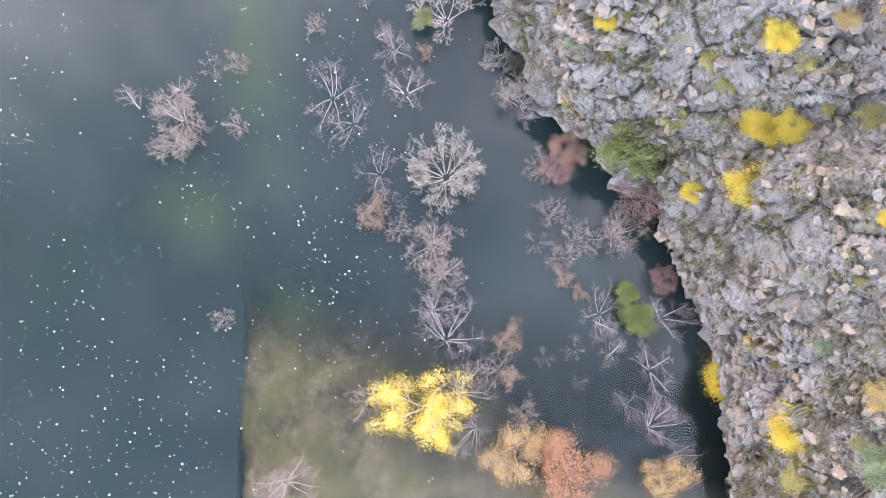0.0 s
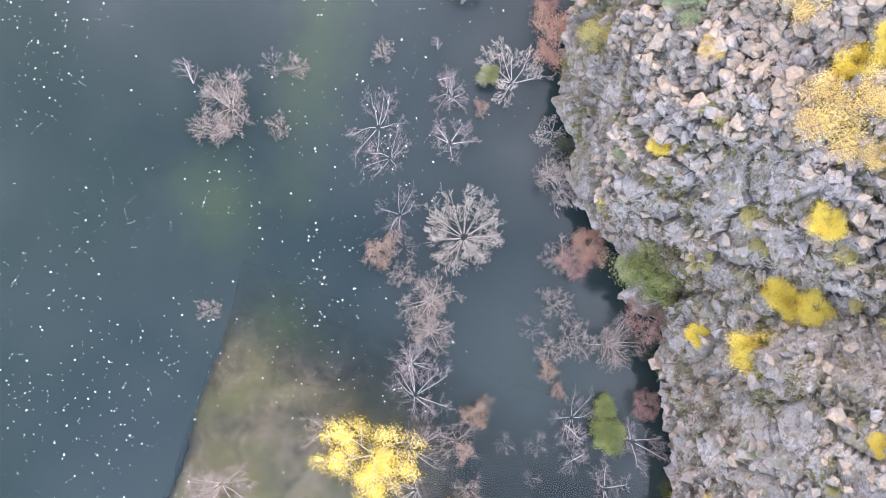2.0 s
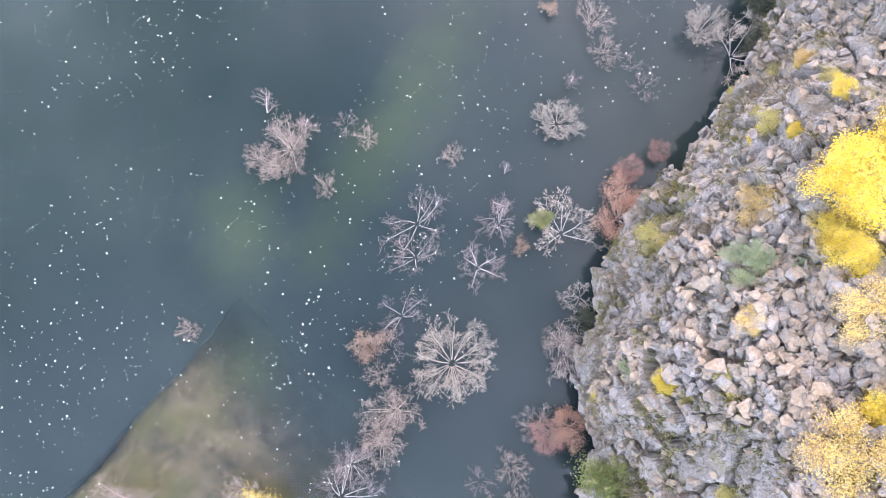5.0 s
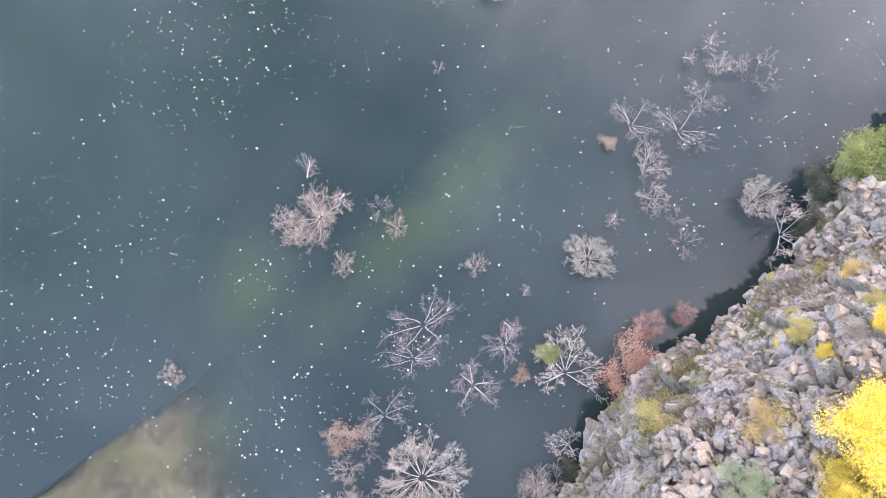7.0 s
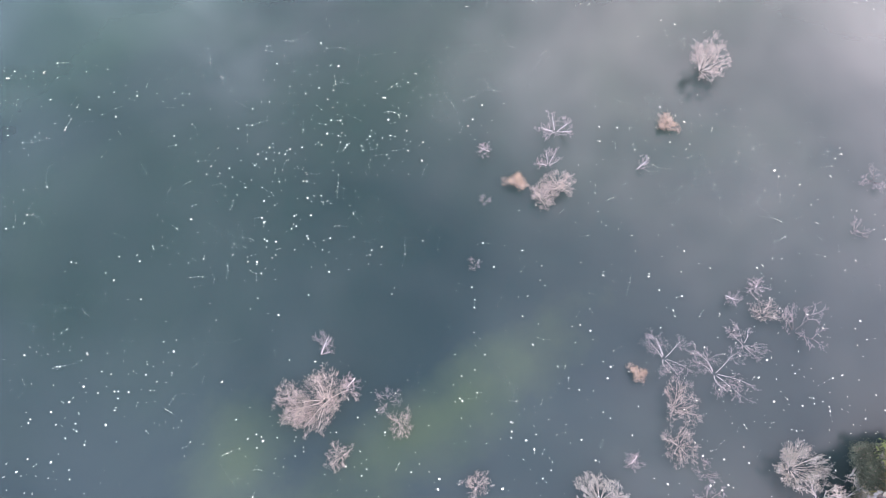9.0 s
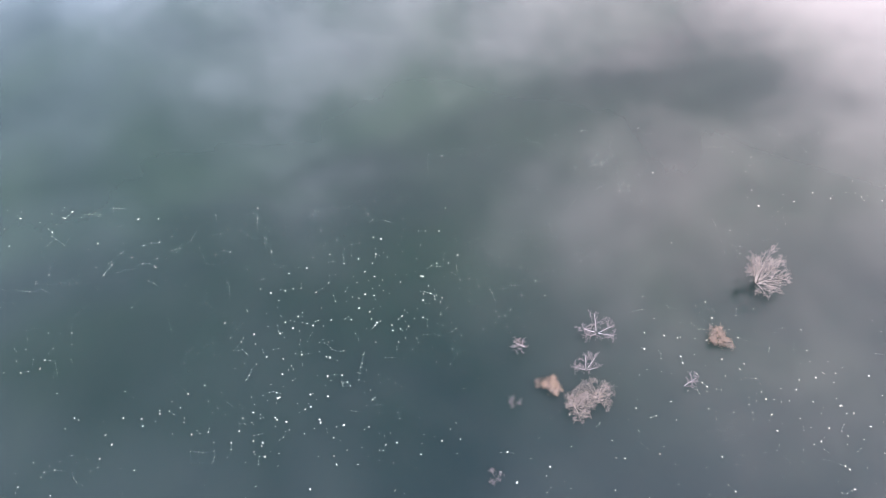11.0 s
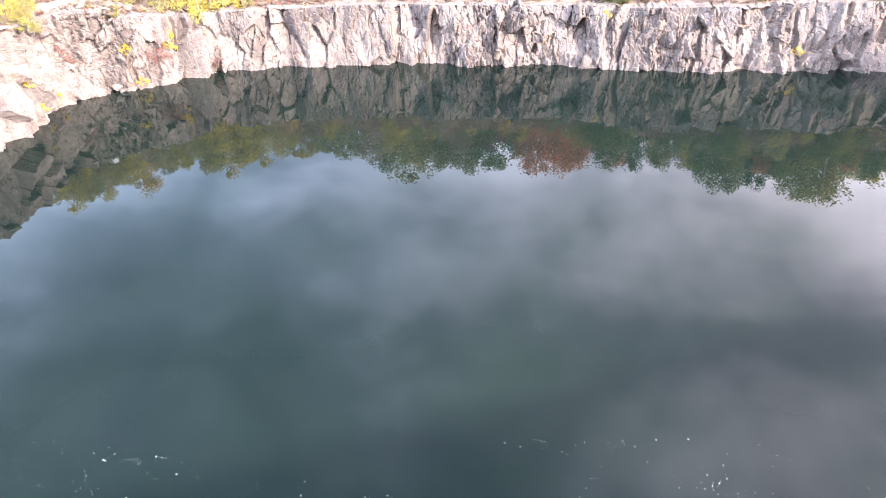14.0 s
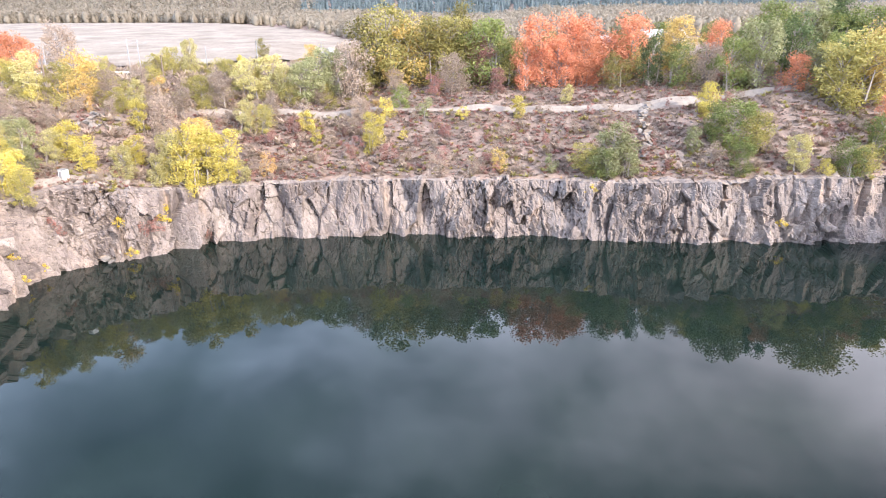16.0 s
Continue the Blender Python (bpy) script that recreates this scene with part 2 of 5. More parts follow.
# Bluish fir green, with the far haze put into the colour.
FIRS = leaf_material("far_needles_hazed", [(0.0, (0.075, 0.10, 0.105)), (1.0, (0.12, 0.15, 0.15))])
BARK = bark_material("grey_bark", (0.17, 0.14, 0.12), (0.32, 0.28, 0.25))
PALE = bark_material("pale_bark", (0.24, 0.21, 0.195), (0.46, 0.42, 0.395))
DRIFT = bark_material("grey_drift_bark", (0.28, 0.23, 0.19), (0.45, 0.38, 0.32))
PINK = bark_material("pinkish_twigs", (0.11, 0.086, 0.084), (0.23, 0.185, 0.178), 5.0)
TAN = bark_material("tan_twigs", (0.17, 0.145, 0.12), (0.33, 0.285, 0.24), 5.0)
WETBARK = bark_material("wet_dark_bark", (0.03, 0.026, 0.024), (0.08, 0.07, 0.065), 8.0)
TWIG = bark_material("brown_twigs", (0.13, 0.10, 0.085), (0.26, 0.21, 0.178), 5.0)


def ground_material():
    m, t = material("dry_hillside")
    pos = place_of(t)
    grass = stepped(t, noise_tex(t, 0.16, 8, 0.7, pos), [(0.3, (0.15, 0.112, 0.092)), (0.46, (0.20, 0.152, 0.125)), (0.6, (0.25, 0.195, 0.162)), (0.75, (0.205, 0.17, 0.12))])
    fine = stepped(t, noise_tex(t, 2.2, 8, 0.75, pos), [(0.35, (0.5, 0.48, 0.46)), (0.65, (1.25, 1.23, 1.2))])
    col = blend(t, 0.85, grass, fine, "MULTIPLY")
    brush = stepped(t, noise_tex(t, 0.35, 7, 0.7, pos), [(0.47, (0, 0, 0)), (0.58, (0.85, 0.85, 0.85))])
    col = blend(t, brush, col, stepped(t, noise_tex(t, 3.0, 4, 0.6, pos), [(0.3, (0.19, 0.13, 0.105)), (0.7, (0.29, 0.205, 0.165))]))
    scree = stepped(t, noise_tex(t, 0.22, 8, 0.7, pos, 0.5), [(0.60, (0, 0, 0)), (0.72, (0.75, 0.75, 0.75))])
    col = blend(t, scree, col, stepped(t, noise_tex(t, 4.5, 6, 0.75, pos), [(0.3, (0.19, 0.155, 0.135)), (0.7, (0.33, 0.285, 0.25))]))
    finish(t, col, 0.95, bumped(t, noise_tex(t, 2.5, 8, 0.75, pos), 0.5, 0.2), 0.15)
    return m


GROUND = ground_material()


def simple_ground(name, a, b, scale, bump=0.3, rough=0.95):
    m, t = material(name)
    pos = place_of(t)
    col = blend(t, 0.6, stepped(t, noise_tex(t, scale, 8, 0.7, pos), [(0.32, a), (0.68, b)]), stepped(t, noise_tex(t, scale * 14, 5, 0.7, pos), [(0.3, (0.6, 0.6, 0.6)), (0.7, (1.15, 1.15, 1.15))]), "MULTIPLY")
    finish(t, col, rough, bumped(t, noise_tex(t, scale * 8, 6, 0.7, pos), bump, 0.1), 0.15)
    return m


TRACK = simple_ground("trodden_track", (0.20, 0.165, 0.135), (0.32, 0.27, 0.225), 0.5)
FIELD = simple_ground("mown_field", (0.17, 0.135, 0.105), (0.33, 0.28, 0.225), 0.06)
CONCRETE = simple_ground("pale_concrete", (0.50, 0.48, 0.45), (0.66, 0.64, 0.60), 1.5)
WHITE = simple_ground("white_sheet", (0.62, 0.62, 0.62), (0.78, 0.78, 0.77), 2.0)
GREYMETAL = simple_ground("galvanised_steel", (0.20, 0.195, 0.19), (0.32, 0.31, 0.30), 3.0, 0.1, 0.5)
RUST = simple_ground("brown_timber", (0.14, 0.10, 0.08), (0.26, 0.2, 0.16), 3.0)
ROOF = simple_ground("grey_roof", (0.30, 0.29, 0.29), (0.42, 0.41, 0.41), 2.0)


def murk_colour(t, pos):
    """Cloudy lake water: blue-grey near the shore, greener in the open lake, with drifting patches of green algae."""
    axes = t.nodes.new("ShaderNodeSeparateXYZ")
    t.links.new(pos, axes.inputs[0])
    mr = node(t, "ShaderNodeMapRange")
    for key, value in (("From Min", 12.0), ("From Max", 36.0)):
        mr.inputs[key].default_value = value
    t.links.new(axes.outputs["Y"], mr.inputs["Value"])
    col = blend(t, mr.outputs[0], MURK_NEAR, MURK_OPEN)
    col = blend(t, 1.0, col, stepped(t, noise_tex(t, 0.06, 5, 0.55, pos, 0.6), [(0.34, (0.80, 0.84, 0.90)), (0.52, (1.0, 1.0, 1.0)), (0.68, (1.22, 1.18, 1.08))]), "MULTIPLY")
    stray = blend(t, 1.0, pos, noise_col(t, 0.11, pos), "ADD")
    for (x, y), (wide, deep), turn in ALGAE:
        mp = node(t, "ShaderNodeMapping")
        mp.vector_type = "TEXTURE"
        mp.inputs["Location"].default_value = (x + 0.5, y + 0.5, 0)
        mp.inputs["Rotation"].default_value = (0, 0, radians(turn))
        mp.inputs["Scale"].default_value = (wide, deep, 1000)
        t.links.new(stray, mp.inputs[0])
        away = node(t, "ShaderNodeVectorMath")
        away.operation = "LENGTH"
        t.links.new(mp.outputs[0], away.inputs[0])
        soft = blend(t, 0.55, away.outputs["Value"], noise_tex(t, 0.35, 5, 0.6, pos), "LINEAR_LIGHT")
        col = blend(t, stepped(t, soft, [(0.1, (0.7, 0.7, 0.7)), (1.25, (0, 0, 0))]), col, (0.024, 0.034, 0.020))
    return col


def water_material(name, glossy):
    """Murky water, clear enough over the shallow shelf to show its bed."""
    m, t = material(name)
    pos = place_of(t)
    body = node(t, "ShaderNodeBsdfDiffuse")
    t.links.new(murk_colour(t, pos), body.inputs[0])
    last = body
    if glossy:
        axes = t.nodes.new("ShaderNodeSeparateXYZ")
        t.links.new(blend(t, 0.8, pos, noise_col(t, 0.5, pos), "ADD"), axes.inputs[0])
        brink = node(t, "ShaderNodeMath")
        brink.operation, brink.inputs[1].default_value = "MULTIPLY_ADD", -0.13
        t.links.new(axes.outputs["X"], brink.inputs[0])
        t.links.new(axes.outputs["Y"], brink.inputs[2])
        cover = []
        for way, lo, hi in ((axes.outputs["X"], -3.4, 3.6), (brink.outputs[0], 11.0, 11.6)):
            mr = node(t, "ShaderNodeMapRange")
            mr.interpolation_type = "SMOOTHSTEP"
            for key, value in (("From Min", lo), ("From Max", hi), ("To Min", 0.22), ("To Max", 1.0)):
                mr.inputs[key].default_value = value
            t.links.new(way, mr.inputs["Value"])
            cover.append(mr.outputs[0])
        clear = node(t, "ShaderNodeBsdfTransparent", Color=(0.95, 0.98, 0.97, 1))
        under = node(t, "ShaderNodeMixShader")
        t.links.new(blend(t, 1.0, cover[0], cover[1], "LIGHTEN"), under.inputs[0])
        t.links.new(clear.outputs[0], under.inputs[1])
        t.links.new(body.outputs[0], under.inputs[2])
        f = node(t, "ShaderNodeFresnel", IOR=1.35)
        g = node(t, "ShaderNodeBsdfGlossy", Roughness=0.0)
        last = node(t, "ShaderNodeMixShader")
        t.links.new(f.outputs[0], last.inputs[0])
        t.links.new(under.outputs[0], last.inputs[1])
        t.links.new(g.outputs[0], last.inputs[2])
    t.links.new(last.outputs[0], t.nodes.new("ShaderNodeOutputMaterial").inputs[0])
    return m


def bed_material():
    """Ochre silt with stones on the shelf; light lost in deeper water is painted in as murk colour."""
    m, t = material("silty_bed_painted_murk")
    pos = place_of(t)
    silt = stepped(t, noise_tex(t, 0.42, 7, 0.68, pos, 0.4), [(0.30, (0.08, 0.068, 0.045)), (0.45, (0.16, 0.125, 0.072)), (0.58, (0.24, 0.18, 0.112)), (0.75, (0.31, 0.245, 0.165))])
    silt = blend(t, 0.7, silt, stepped(t, noise_tex(t, 3.2, 6, 0.7, pos), [(0.3, (0.55, 0.55, 0.52)), (0.7, (1.2, 1.2, 1.15))]), "MULTIPLY")
    weed = stepped(t, noise_tex(t, 0.30, 5, 0.6, pos), [(0.42, (0, 0, 0)), (0.62, (0.8, 0.8, 0.8))])
    silt = blend(t, weed, silt, (0.165, 0.15, 0.055))
    # Fades to the murk colour by height, standing in for absorption in the water.
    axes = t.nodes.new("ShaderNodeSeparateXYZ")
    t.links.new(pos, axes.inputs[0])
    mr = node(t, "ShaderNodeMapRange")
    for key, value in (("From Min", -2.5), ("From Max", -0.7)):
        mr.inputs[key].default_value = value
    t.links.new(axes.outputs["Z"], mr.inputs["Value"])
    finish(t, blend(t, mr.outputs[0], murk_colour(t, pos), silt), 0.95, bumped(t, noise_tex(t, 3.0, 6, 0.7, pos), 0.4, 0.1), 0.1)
    return m


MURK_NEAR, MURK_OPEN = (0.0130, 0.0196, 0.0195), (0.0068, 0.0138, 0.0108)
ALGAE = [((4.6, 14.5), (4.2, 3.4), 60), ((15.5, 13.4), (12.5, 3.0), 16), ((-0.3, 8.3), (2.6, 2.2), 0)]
WATER = water_material("lake_surface", True)
DEEP = water_material("lake_murk", False)
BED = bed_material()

# ---- the lie of the land ----
NEAR_SHORE = [(-60, -34), (-26, -24), (-14, -19), (-7, -16.5), (-4.9, -15.8), (-1.9, -15), (0.5, -14.5), (2.2, -13.3), (5, -11.6), (7.7, -10.9),
              (10.3, -7.6), (11.9, -5.5), (13.7, -3.9), (16.1, -2.1), (18.2, -0.9), (22, 0.3), (25.2, 0.5), (30.8, 1.4), (35, 3.5),
              (43.8, 5.6), (62, 11), (95, 22)]
FAR_SHORE = [(125, 55), (138, 90), (136, 120), (124, 136), (105, 139), (93.8, 136.9), (82.8, 138.3), (72.1, 137.2), (61.6, 138.6), (50.4, 139.6),
             (42.7, 143.1), (31.5, 144.2), (19.6, 144.5), (8.4, 146.5), (-3.5, 146.3), (-12, 143.9), (-21, 142.5), (-27.3, 142.4),
             (-31.5, 138.3), (-38.5, 131), (-44.8, 128.4), (-49.4, 123.2), (-47.8, 108.5), (-49, 103), (-56, 80), (-62, 40), (-66, 5)]


def hashed(i, j, k, seed):
    n = (i.astype(np.int64) * 73856093) ^ (j.astype(np.int64) * 19349663) ^ (k.astype(np.int64) * 83492791) ^ (seed * 2654435761)
    n = (n ^ (n >> 13)) * 1274126177 & 0x7FFFFFFF
    n = (n ^ (n >> 15)) * 2246822519 & 0x7FFFFFFF
    return ((n ^ (n >> 11)) & 0xFFFFF) / 0xFFFFF


def value_noise(p, size, seed):
    q = p / size
    c = np.floor(q).astype(np.int64)
    f = q - c
    f = f * f * (3 - 2 * f)
    out = 0
    for a in (0, 1):
        for b in (0, 1):
            for e in (0, 1):
                w = (f[:, 0] if a else 1 - f[:, 0]) * (f[:, 1] if b else 1 - f[:, 1]) * (f[:, 2] if e else 1 - f[:, 2])
                out = out + w * hashed(c[:, 0] + a, c[:, 1] + b, c[:, 2] + e, seed)
    return out * 2 - 1


def fbm(p, size, seed, octaves=4):
    return sum(value_noise(p, size / 2 ** o, seed + o) / 2 ** o for o in range(octaves))


def blocks(p, size, seed, lo=(-1, 2)):
    """Broken rock: for each place its block's three chances, the way from the block's middle, and the distance to the joint."""
    q = p / size
    c = np.floor(q).astype(np.int64)
    n = len(p)
    best, second = np.full(n, 1e9), np.full(n, 1e9)
    mid, chance = np.zeros((n, 3)), np.zeros((n, 3))
    for a in range(*lo):
        for b in range(*lo):
            for e in range(*lo):
                i, j, k = c[:, 0] + a, c[:, 1] + b, c[:, 2] + e
                m = np.stack([i + hashed(i, j, k, seed), j + hashed(i, j, k, seed + 7), k + hashed(i, j, k, seed + 13)], 1)
                d = ((m - q) ** 2).sum(1)
                near = d < best
                second = np.where(near, best, np.minimum(second, d))
                best = np.where(near, d, best)
                mid[near] = m[near]
                chance[near] = np.stack([hashed(i, j, k, seed + s) for s in (21, 22, 23)], 1)[near]
    return chance, (q - mid) * size, (np.sqrt(second) - np.sqrt(best)) * size


def along(line, step, smooth, turn_reach=3):
    """A shore line drawn out into even steps and rounded; gives places and the level way to the lake's outside (to the right of the line)."""
    pts = np.array(line, float)
    seg = np.r_[0, np.cumsum(np.linalg.norm(np.diff(pts, axis=0), axis=1))]
    s = np.arange(0, seg[-1], step)
    xy = np.stack([np.interp(s, seg, pts[:, 0]), np.interp(s, seg, pts[:, 1])], 1)

    def rounded(v, reach):
        r = max(1, int(reach / step))
        pad = np.concatenate([np.repeat(v[:1], r, 0), v, np.repeat(v[-1:], r, 0)])
        ker = np.hanning(2 * r + 3)[1:-1]
        ker /= ker.sum()
        return np.stack([np.convolve(pad[:, i], ker, "same")[r:-r] for i in (0, 1)], 1)
    xy = rounded(xy, smooth)
    t = np.gradient(rounded(xy, smooth * turn_reach), axis=0)
    t /= np.linalg.norm(t, axis=1)[:, None]
    return s, xy, np.stack([t[:, 1], -t[:, 0]], 1)


NEAR_D = [0, 0.25, 0.7, 1.3, 2.4, 3.5, 5.6, 7.7, 12, 20, 30, 60, 200]
NEAR_Z = [-1.0, 1.8, 4.2, 5.8, 8.4, 10.2, 12.0, 13.4, 17.5, 28, 37, 41, 42]


def near_factor(x):
    return np.interp(x, [-10, 0, 5, 8, 11, 12.5, 16, 24, 29, 34, 45], [0.75, 0.85, 0.95, 0.95, 0.66, 0.72, 1.0, 1.0, 0.95, 0.55, 0.8])


def near_shape(x, d):
    f = near_factor(x)
    return f + (1 - f) * smoothstep(3, 11, d)


LAKE = np.array(NEAR_SHORE + FAR_SHORE, float)


def shore_distance(x, y):
    """Signed distance to the lake's edge, outside positive."""
    p = np.stack([x, y], 1)
    best, inside = np.full(len(x), 1e9), np.zeros(len(x), bool)
    for a, b in zip(LAKE, np.roll(LAKE, -1, axis=0)):
        e = b - a
        u = np.clip(((p - a) @ e) / (e @ e), 0, 1)
        best = np.minimum(best, np.linalg.norm(p - a - u[:, None] * e, axis=1))
        cross = (a[1] > y) != (b[1] > y)
        inside ^= cross & (x < (b[0] - a[0]) * (y - a[1]) / (b[1] - a[1] + 1e-9) + a[0])
    return np.where(inside, -best, best)


def smoothstep(a, b, v):
    u = np.clip((v - a) / (b - a), 0, 1)
    return u * u * (3 - 2 * u)


def land(x, y, d=None):
    """The ground's height outside the lake."""
    x, y = np.asarray(x, float), np.asarray(y, float)
    if d is None:
        d = shore_distance(x, y)
    p = np.stack([x, y, 0 * x], 1)
    south = np.interp(d, NEAR_D, NEAR_Z) * near_shape(x, d) - 0.3
    # the far side: rim, talus, track, crest, and the open shelf with the railway on the west
    east = smoothstep(-18, 12, x)
    right = smoothstep(60, 110, x)
    rim = 11.0 + 0.6 * smoothstep(40, 90, x) + 1.6 * smoothstep(-30, -50, x)
    talus = rim + np.interp(d, [0, 2.2, 26, 29.5, 41, 60, 110], [0, 0.1, 11.6, 11.9, 16.0, 18.6, 19.5]) + right * np.interp(d, [0, 10, 26, 60], [0, 2, 4.5, 4])
    shelf = rim + np.interp(d, [0, 2.2, 6, 14, 27, 30, 50, 62, 120], [0, 0.1, 0.8, 4.0, 11.2, 11.7, 17.5, 19.2, 20.5])
    north = shelf * (1 - east) + talus * east
    north += 0.5 * fbm(p, 9, 31, 3) * smoothstep(3, 9, d) * (1 - smoothstep(60, 110, d))
    # open field and wooded hills beyond
    far = np.interp(y, [190, 215, 330, 520, 620, 900, 1300, 2000, 3200], [0, 0, 11, 29, 33, 80, 175, 330, 420])
    far = far + 12 * fbm(p, 420, 41, 2) * smoothstep(350, 900, y)
    north = north + far * smoothstep(190, 230, y)
    wt = smoothstep(60, 95, y)
    out = south * (1 - wt) + north * wt
    return out


# ---- mesh helpers ----


def mesh_of(name, verts, faces, mat, smooth=False):
    me = bpy.data.meshes.new(name)
    me.from_pydata(np.asarray(verts).tolist(), [], np.asarray(faces).tolist() if not isinstance(faces, list) else faces)
    me.materials.append(mat)
    if smooth:
        me.polygons.foreach_set("use_smooth", [True] * len(me.polygons))
    me.update()
    return me


def part(name, me, parent, label=""):
    ob = new(name, me)
    ob.parent = parent
    if label:
        ob["label"] = label
    return ob


def sheet(rows, cols):
    i = np.arange((rows - 1) * cols).reshape(rows - 1, cols)[:, :-1].ravel()
    return np.stack([i, i + 1, i + cols + 1, i + cols], 1)


def structure(name, me, label):
    return tagged(new(name, me), label, name.replace("_", " "), kind="structure")


def ground_z(x, y):
    return float(land(np.array([x]), np.array([y]))[0])


# ---- ground to the horizon ----
def lines(lo, hi, step, out_lo, out_hi):
    mid = np.arange(lo, hi, step)
    grow = step * 1.16 ** np.arange(1, 80)
    up = hi + np.cumsum(grow)
    dn = lo - np.cumsum(grow)
    return np.r_[dn[dn > out_lo][::-1], mid, up[up < out_hi]]


gx, gy = lines(-80, 140, 1.6, -2600, 2600), lines(-45, 225, 1.6, -2500, 3600)
xx, yy = np.meshgrid(gx, gy)
px, py = xx.ravel(), yy.ravel()
dist = shore_distance(px, py)
hz = land(px, py, dist) - 0.12 + 0.22 * fbm(np.stack([px, py, 0 * px], 1), 5.0, 37, 2) * smoothstep(3, 8, dist) * (1 - smoothstep(70, 110, dist))
south_side = py < 75
hz = np.where(south_side & (dist < 12), -9.0, hz)
hz = np.where(~south_side & (dist < 2.4 + 4.2 * smoothstep(-28, -46, px)), -9.0, hz)
ground = structure("ground", mesh_of("ground", np.stack([px, py, hz], 1), sheet(len(gy), len(gx)), GROUND, True), "dry autumn hillside with brush, scree and thin grass")

# ---- near cliff ----
s, xy, out = along(NEAR_SHORE, 0.125, 0.9, 9)
keep = (xy[:, 0] > -13) & (xy[:, 0] < 50)
s, xy, out = s[keep], xy[keep], out[keep]
prof_d, prof_z = np.r_[1.1, 0.8, 0.35, NEAR_D[1:]], np.r_[-1.2, 0.2, 1.2, NEAR_Z[1:]]
slant = np.r_[0, np.cumsum(np.hypot(np.diff(prof_d), np.diff(prof_z)))]
slant_u = np.linspace(0, slant[10], 215)
ud, uz = np.interp(slant_u, slant, prof_d), np.interp(slant_u, slant, prof_z)
kz = np.gradient(uz, slant_u)
kd = np.gradient(ud, slant_u)
ns, nu = len(s), len(slant_u)
base = np.zeros((ns, nu, 3))
base[:, :, :2] = xy[:, None] + out[:, None] * ud[None, :, None]
base[:, :, 2] = uz[None] * near_shape(base[:, :, 0], ud[None])
nrm = np.zeros((ns, nu, 3))
nrm[:, :, :2] = -out[:, None] * kz[None, :, None]
nrm[:, :, 2] = kd[None]
nrm /= np.linalg.norm(nrm, axis=2)[:, :, None]
bp, bn = base.reshape(-1, 3), nrm.reshape(-1, 3)


def rough_rock(p, n, big, mid, small, seed, squash=(1, 1, 1), plates=None, grit=None):
    q = p * np.array(squash)
    disp = big[1] * fbm(q, big[0], seed, 3)
    for size, amp, tilt, deep, sd in (mid, small) if grit is None else (mid, small, grit):
        ch, way, edge = blocks(q + 0.25 * size * np.stack([fbm(q, size, seed + 50 + i, 2) for i in range(3)], 1), size, seed + sd)
        lean = (way * (ch - 0.5)).sum(1) * 2 * tilt
        step = amp * (ch[:, 0] - 0.5) * 2 + lean - deep * np.clip(1 - edge / (0.09 * size), 0, 1)
        disp = disp + (step * plates if plates is not None and sd >= 5 else step)
    return disp


NEAR_ROCK = ((7.0, 0.75), (2.0, 0.26, 0.32, 0.30, 3), (0.66, 0.14, 0.50, 0.24, 5))
rubbly = np.clip(smoothstep(-0.15, 0.45, fbm(bp, 5.0, 91, 3) + 0.35 * smoothstep(6, 12, bp[:, 2])), 0.5, 1)
bd = rough_rock(bp, bn, *NEAR_ROCK, 60, (1, 1, 1), rubbly)
bp2 = bp + bn * bd[:, None]
bp_near, bn_near, ns_near, nu_near = bp2, bn, ns, nu
near_cliff = structure("near_cliff", mesh_of("near_cliff", bp2, sheet(ns, nu), ROCK_NEAR), "steep broken grey rock slope with moss and rubble above the water")

# ---- far cliff ----
s, xy, out = along(FAR_SHORE, 0.2, 1.0)
keep = (xy[:, 1] > 60)
s, xy, out = s[keep], xy[keep], out[keep]
vv = np.linspace(0, 1, 72)
setback = 0.8 + 3.6 * smoothstep(-30, -46, xy[:, 0])
rimd = setback + 0.4
rp = xy + out * rimd[:, None]
rimz = land(rp[:, 0] + out[:, 0] * 1.5, rp[:, 1] + out[:, 1] * 1.5) + 0.1
ns, nv = len(s), len(vv) + 5
base = np.zeros((ns, nv, 3))
nrm = np.zeros((ns, nv, 3))
fore = np.r_[vv, np.full(5, 1.0)]
for j in range(nv):
    if j < len(vv):
        base[:, j, :2] = xy + out * (setback * vv[j] ** 1.3)[:, None]
        base[:, j, 2] = -1.2 + (rimz + 1.2) * vv[j]
        nrm[:, j, :2] = -out
        nrm[:, j, 2] = 0.15
    else:
        k = j - len(vv) + 1
        q = xy + out * (setback + 0.8 * k)[:, None]
        base[:, j, :2] = q
        base[:, j, 2] = rimz + 0.05 if k < 4 else rimz - 0.5
        nrm[:, j, 2] = 0.3
bp, bn = base.reshape(-1, 3), nrm.reshape(-1, 3)
FAR_ROCK = ((7.5, 1.5), (3.0, 0.72, 0.72, 0.12, 3), (1.15, 0.34, 0.66, 0.26, 5))
fractured = np.clip(smoothstep(-0.35, 0.35, fbm(bp * np.array((1, 1, 0.4)), 7.0, 95, 3)), 0.45, 1)
bd = rough_rock(bp, bn, *FAR_ROCK, 160, (1, 1, 0.42), fractured, (0.5, 0.17, 0.55, 0.14, 7))
far_cliff = structure("far_cliff", mesh_of("far_cliff", bp + bn * bd[:, None], sheet(ns, nv), ROCK_FAR), "sunlit vertical quarry wall of pinkish grey fractured rock")

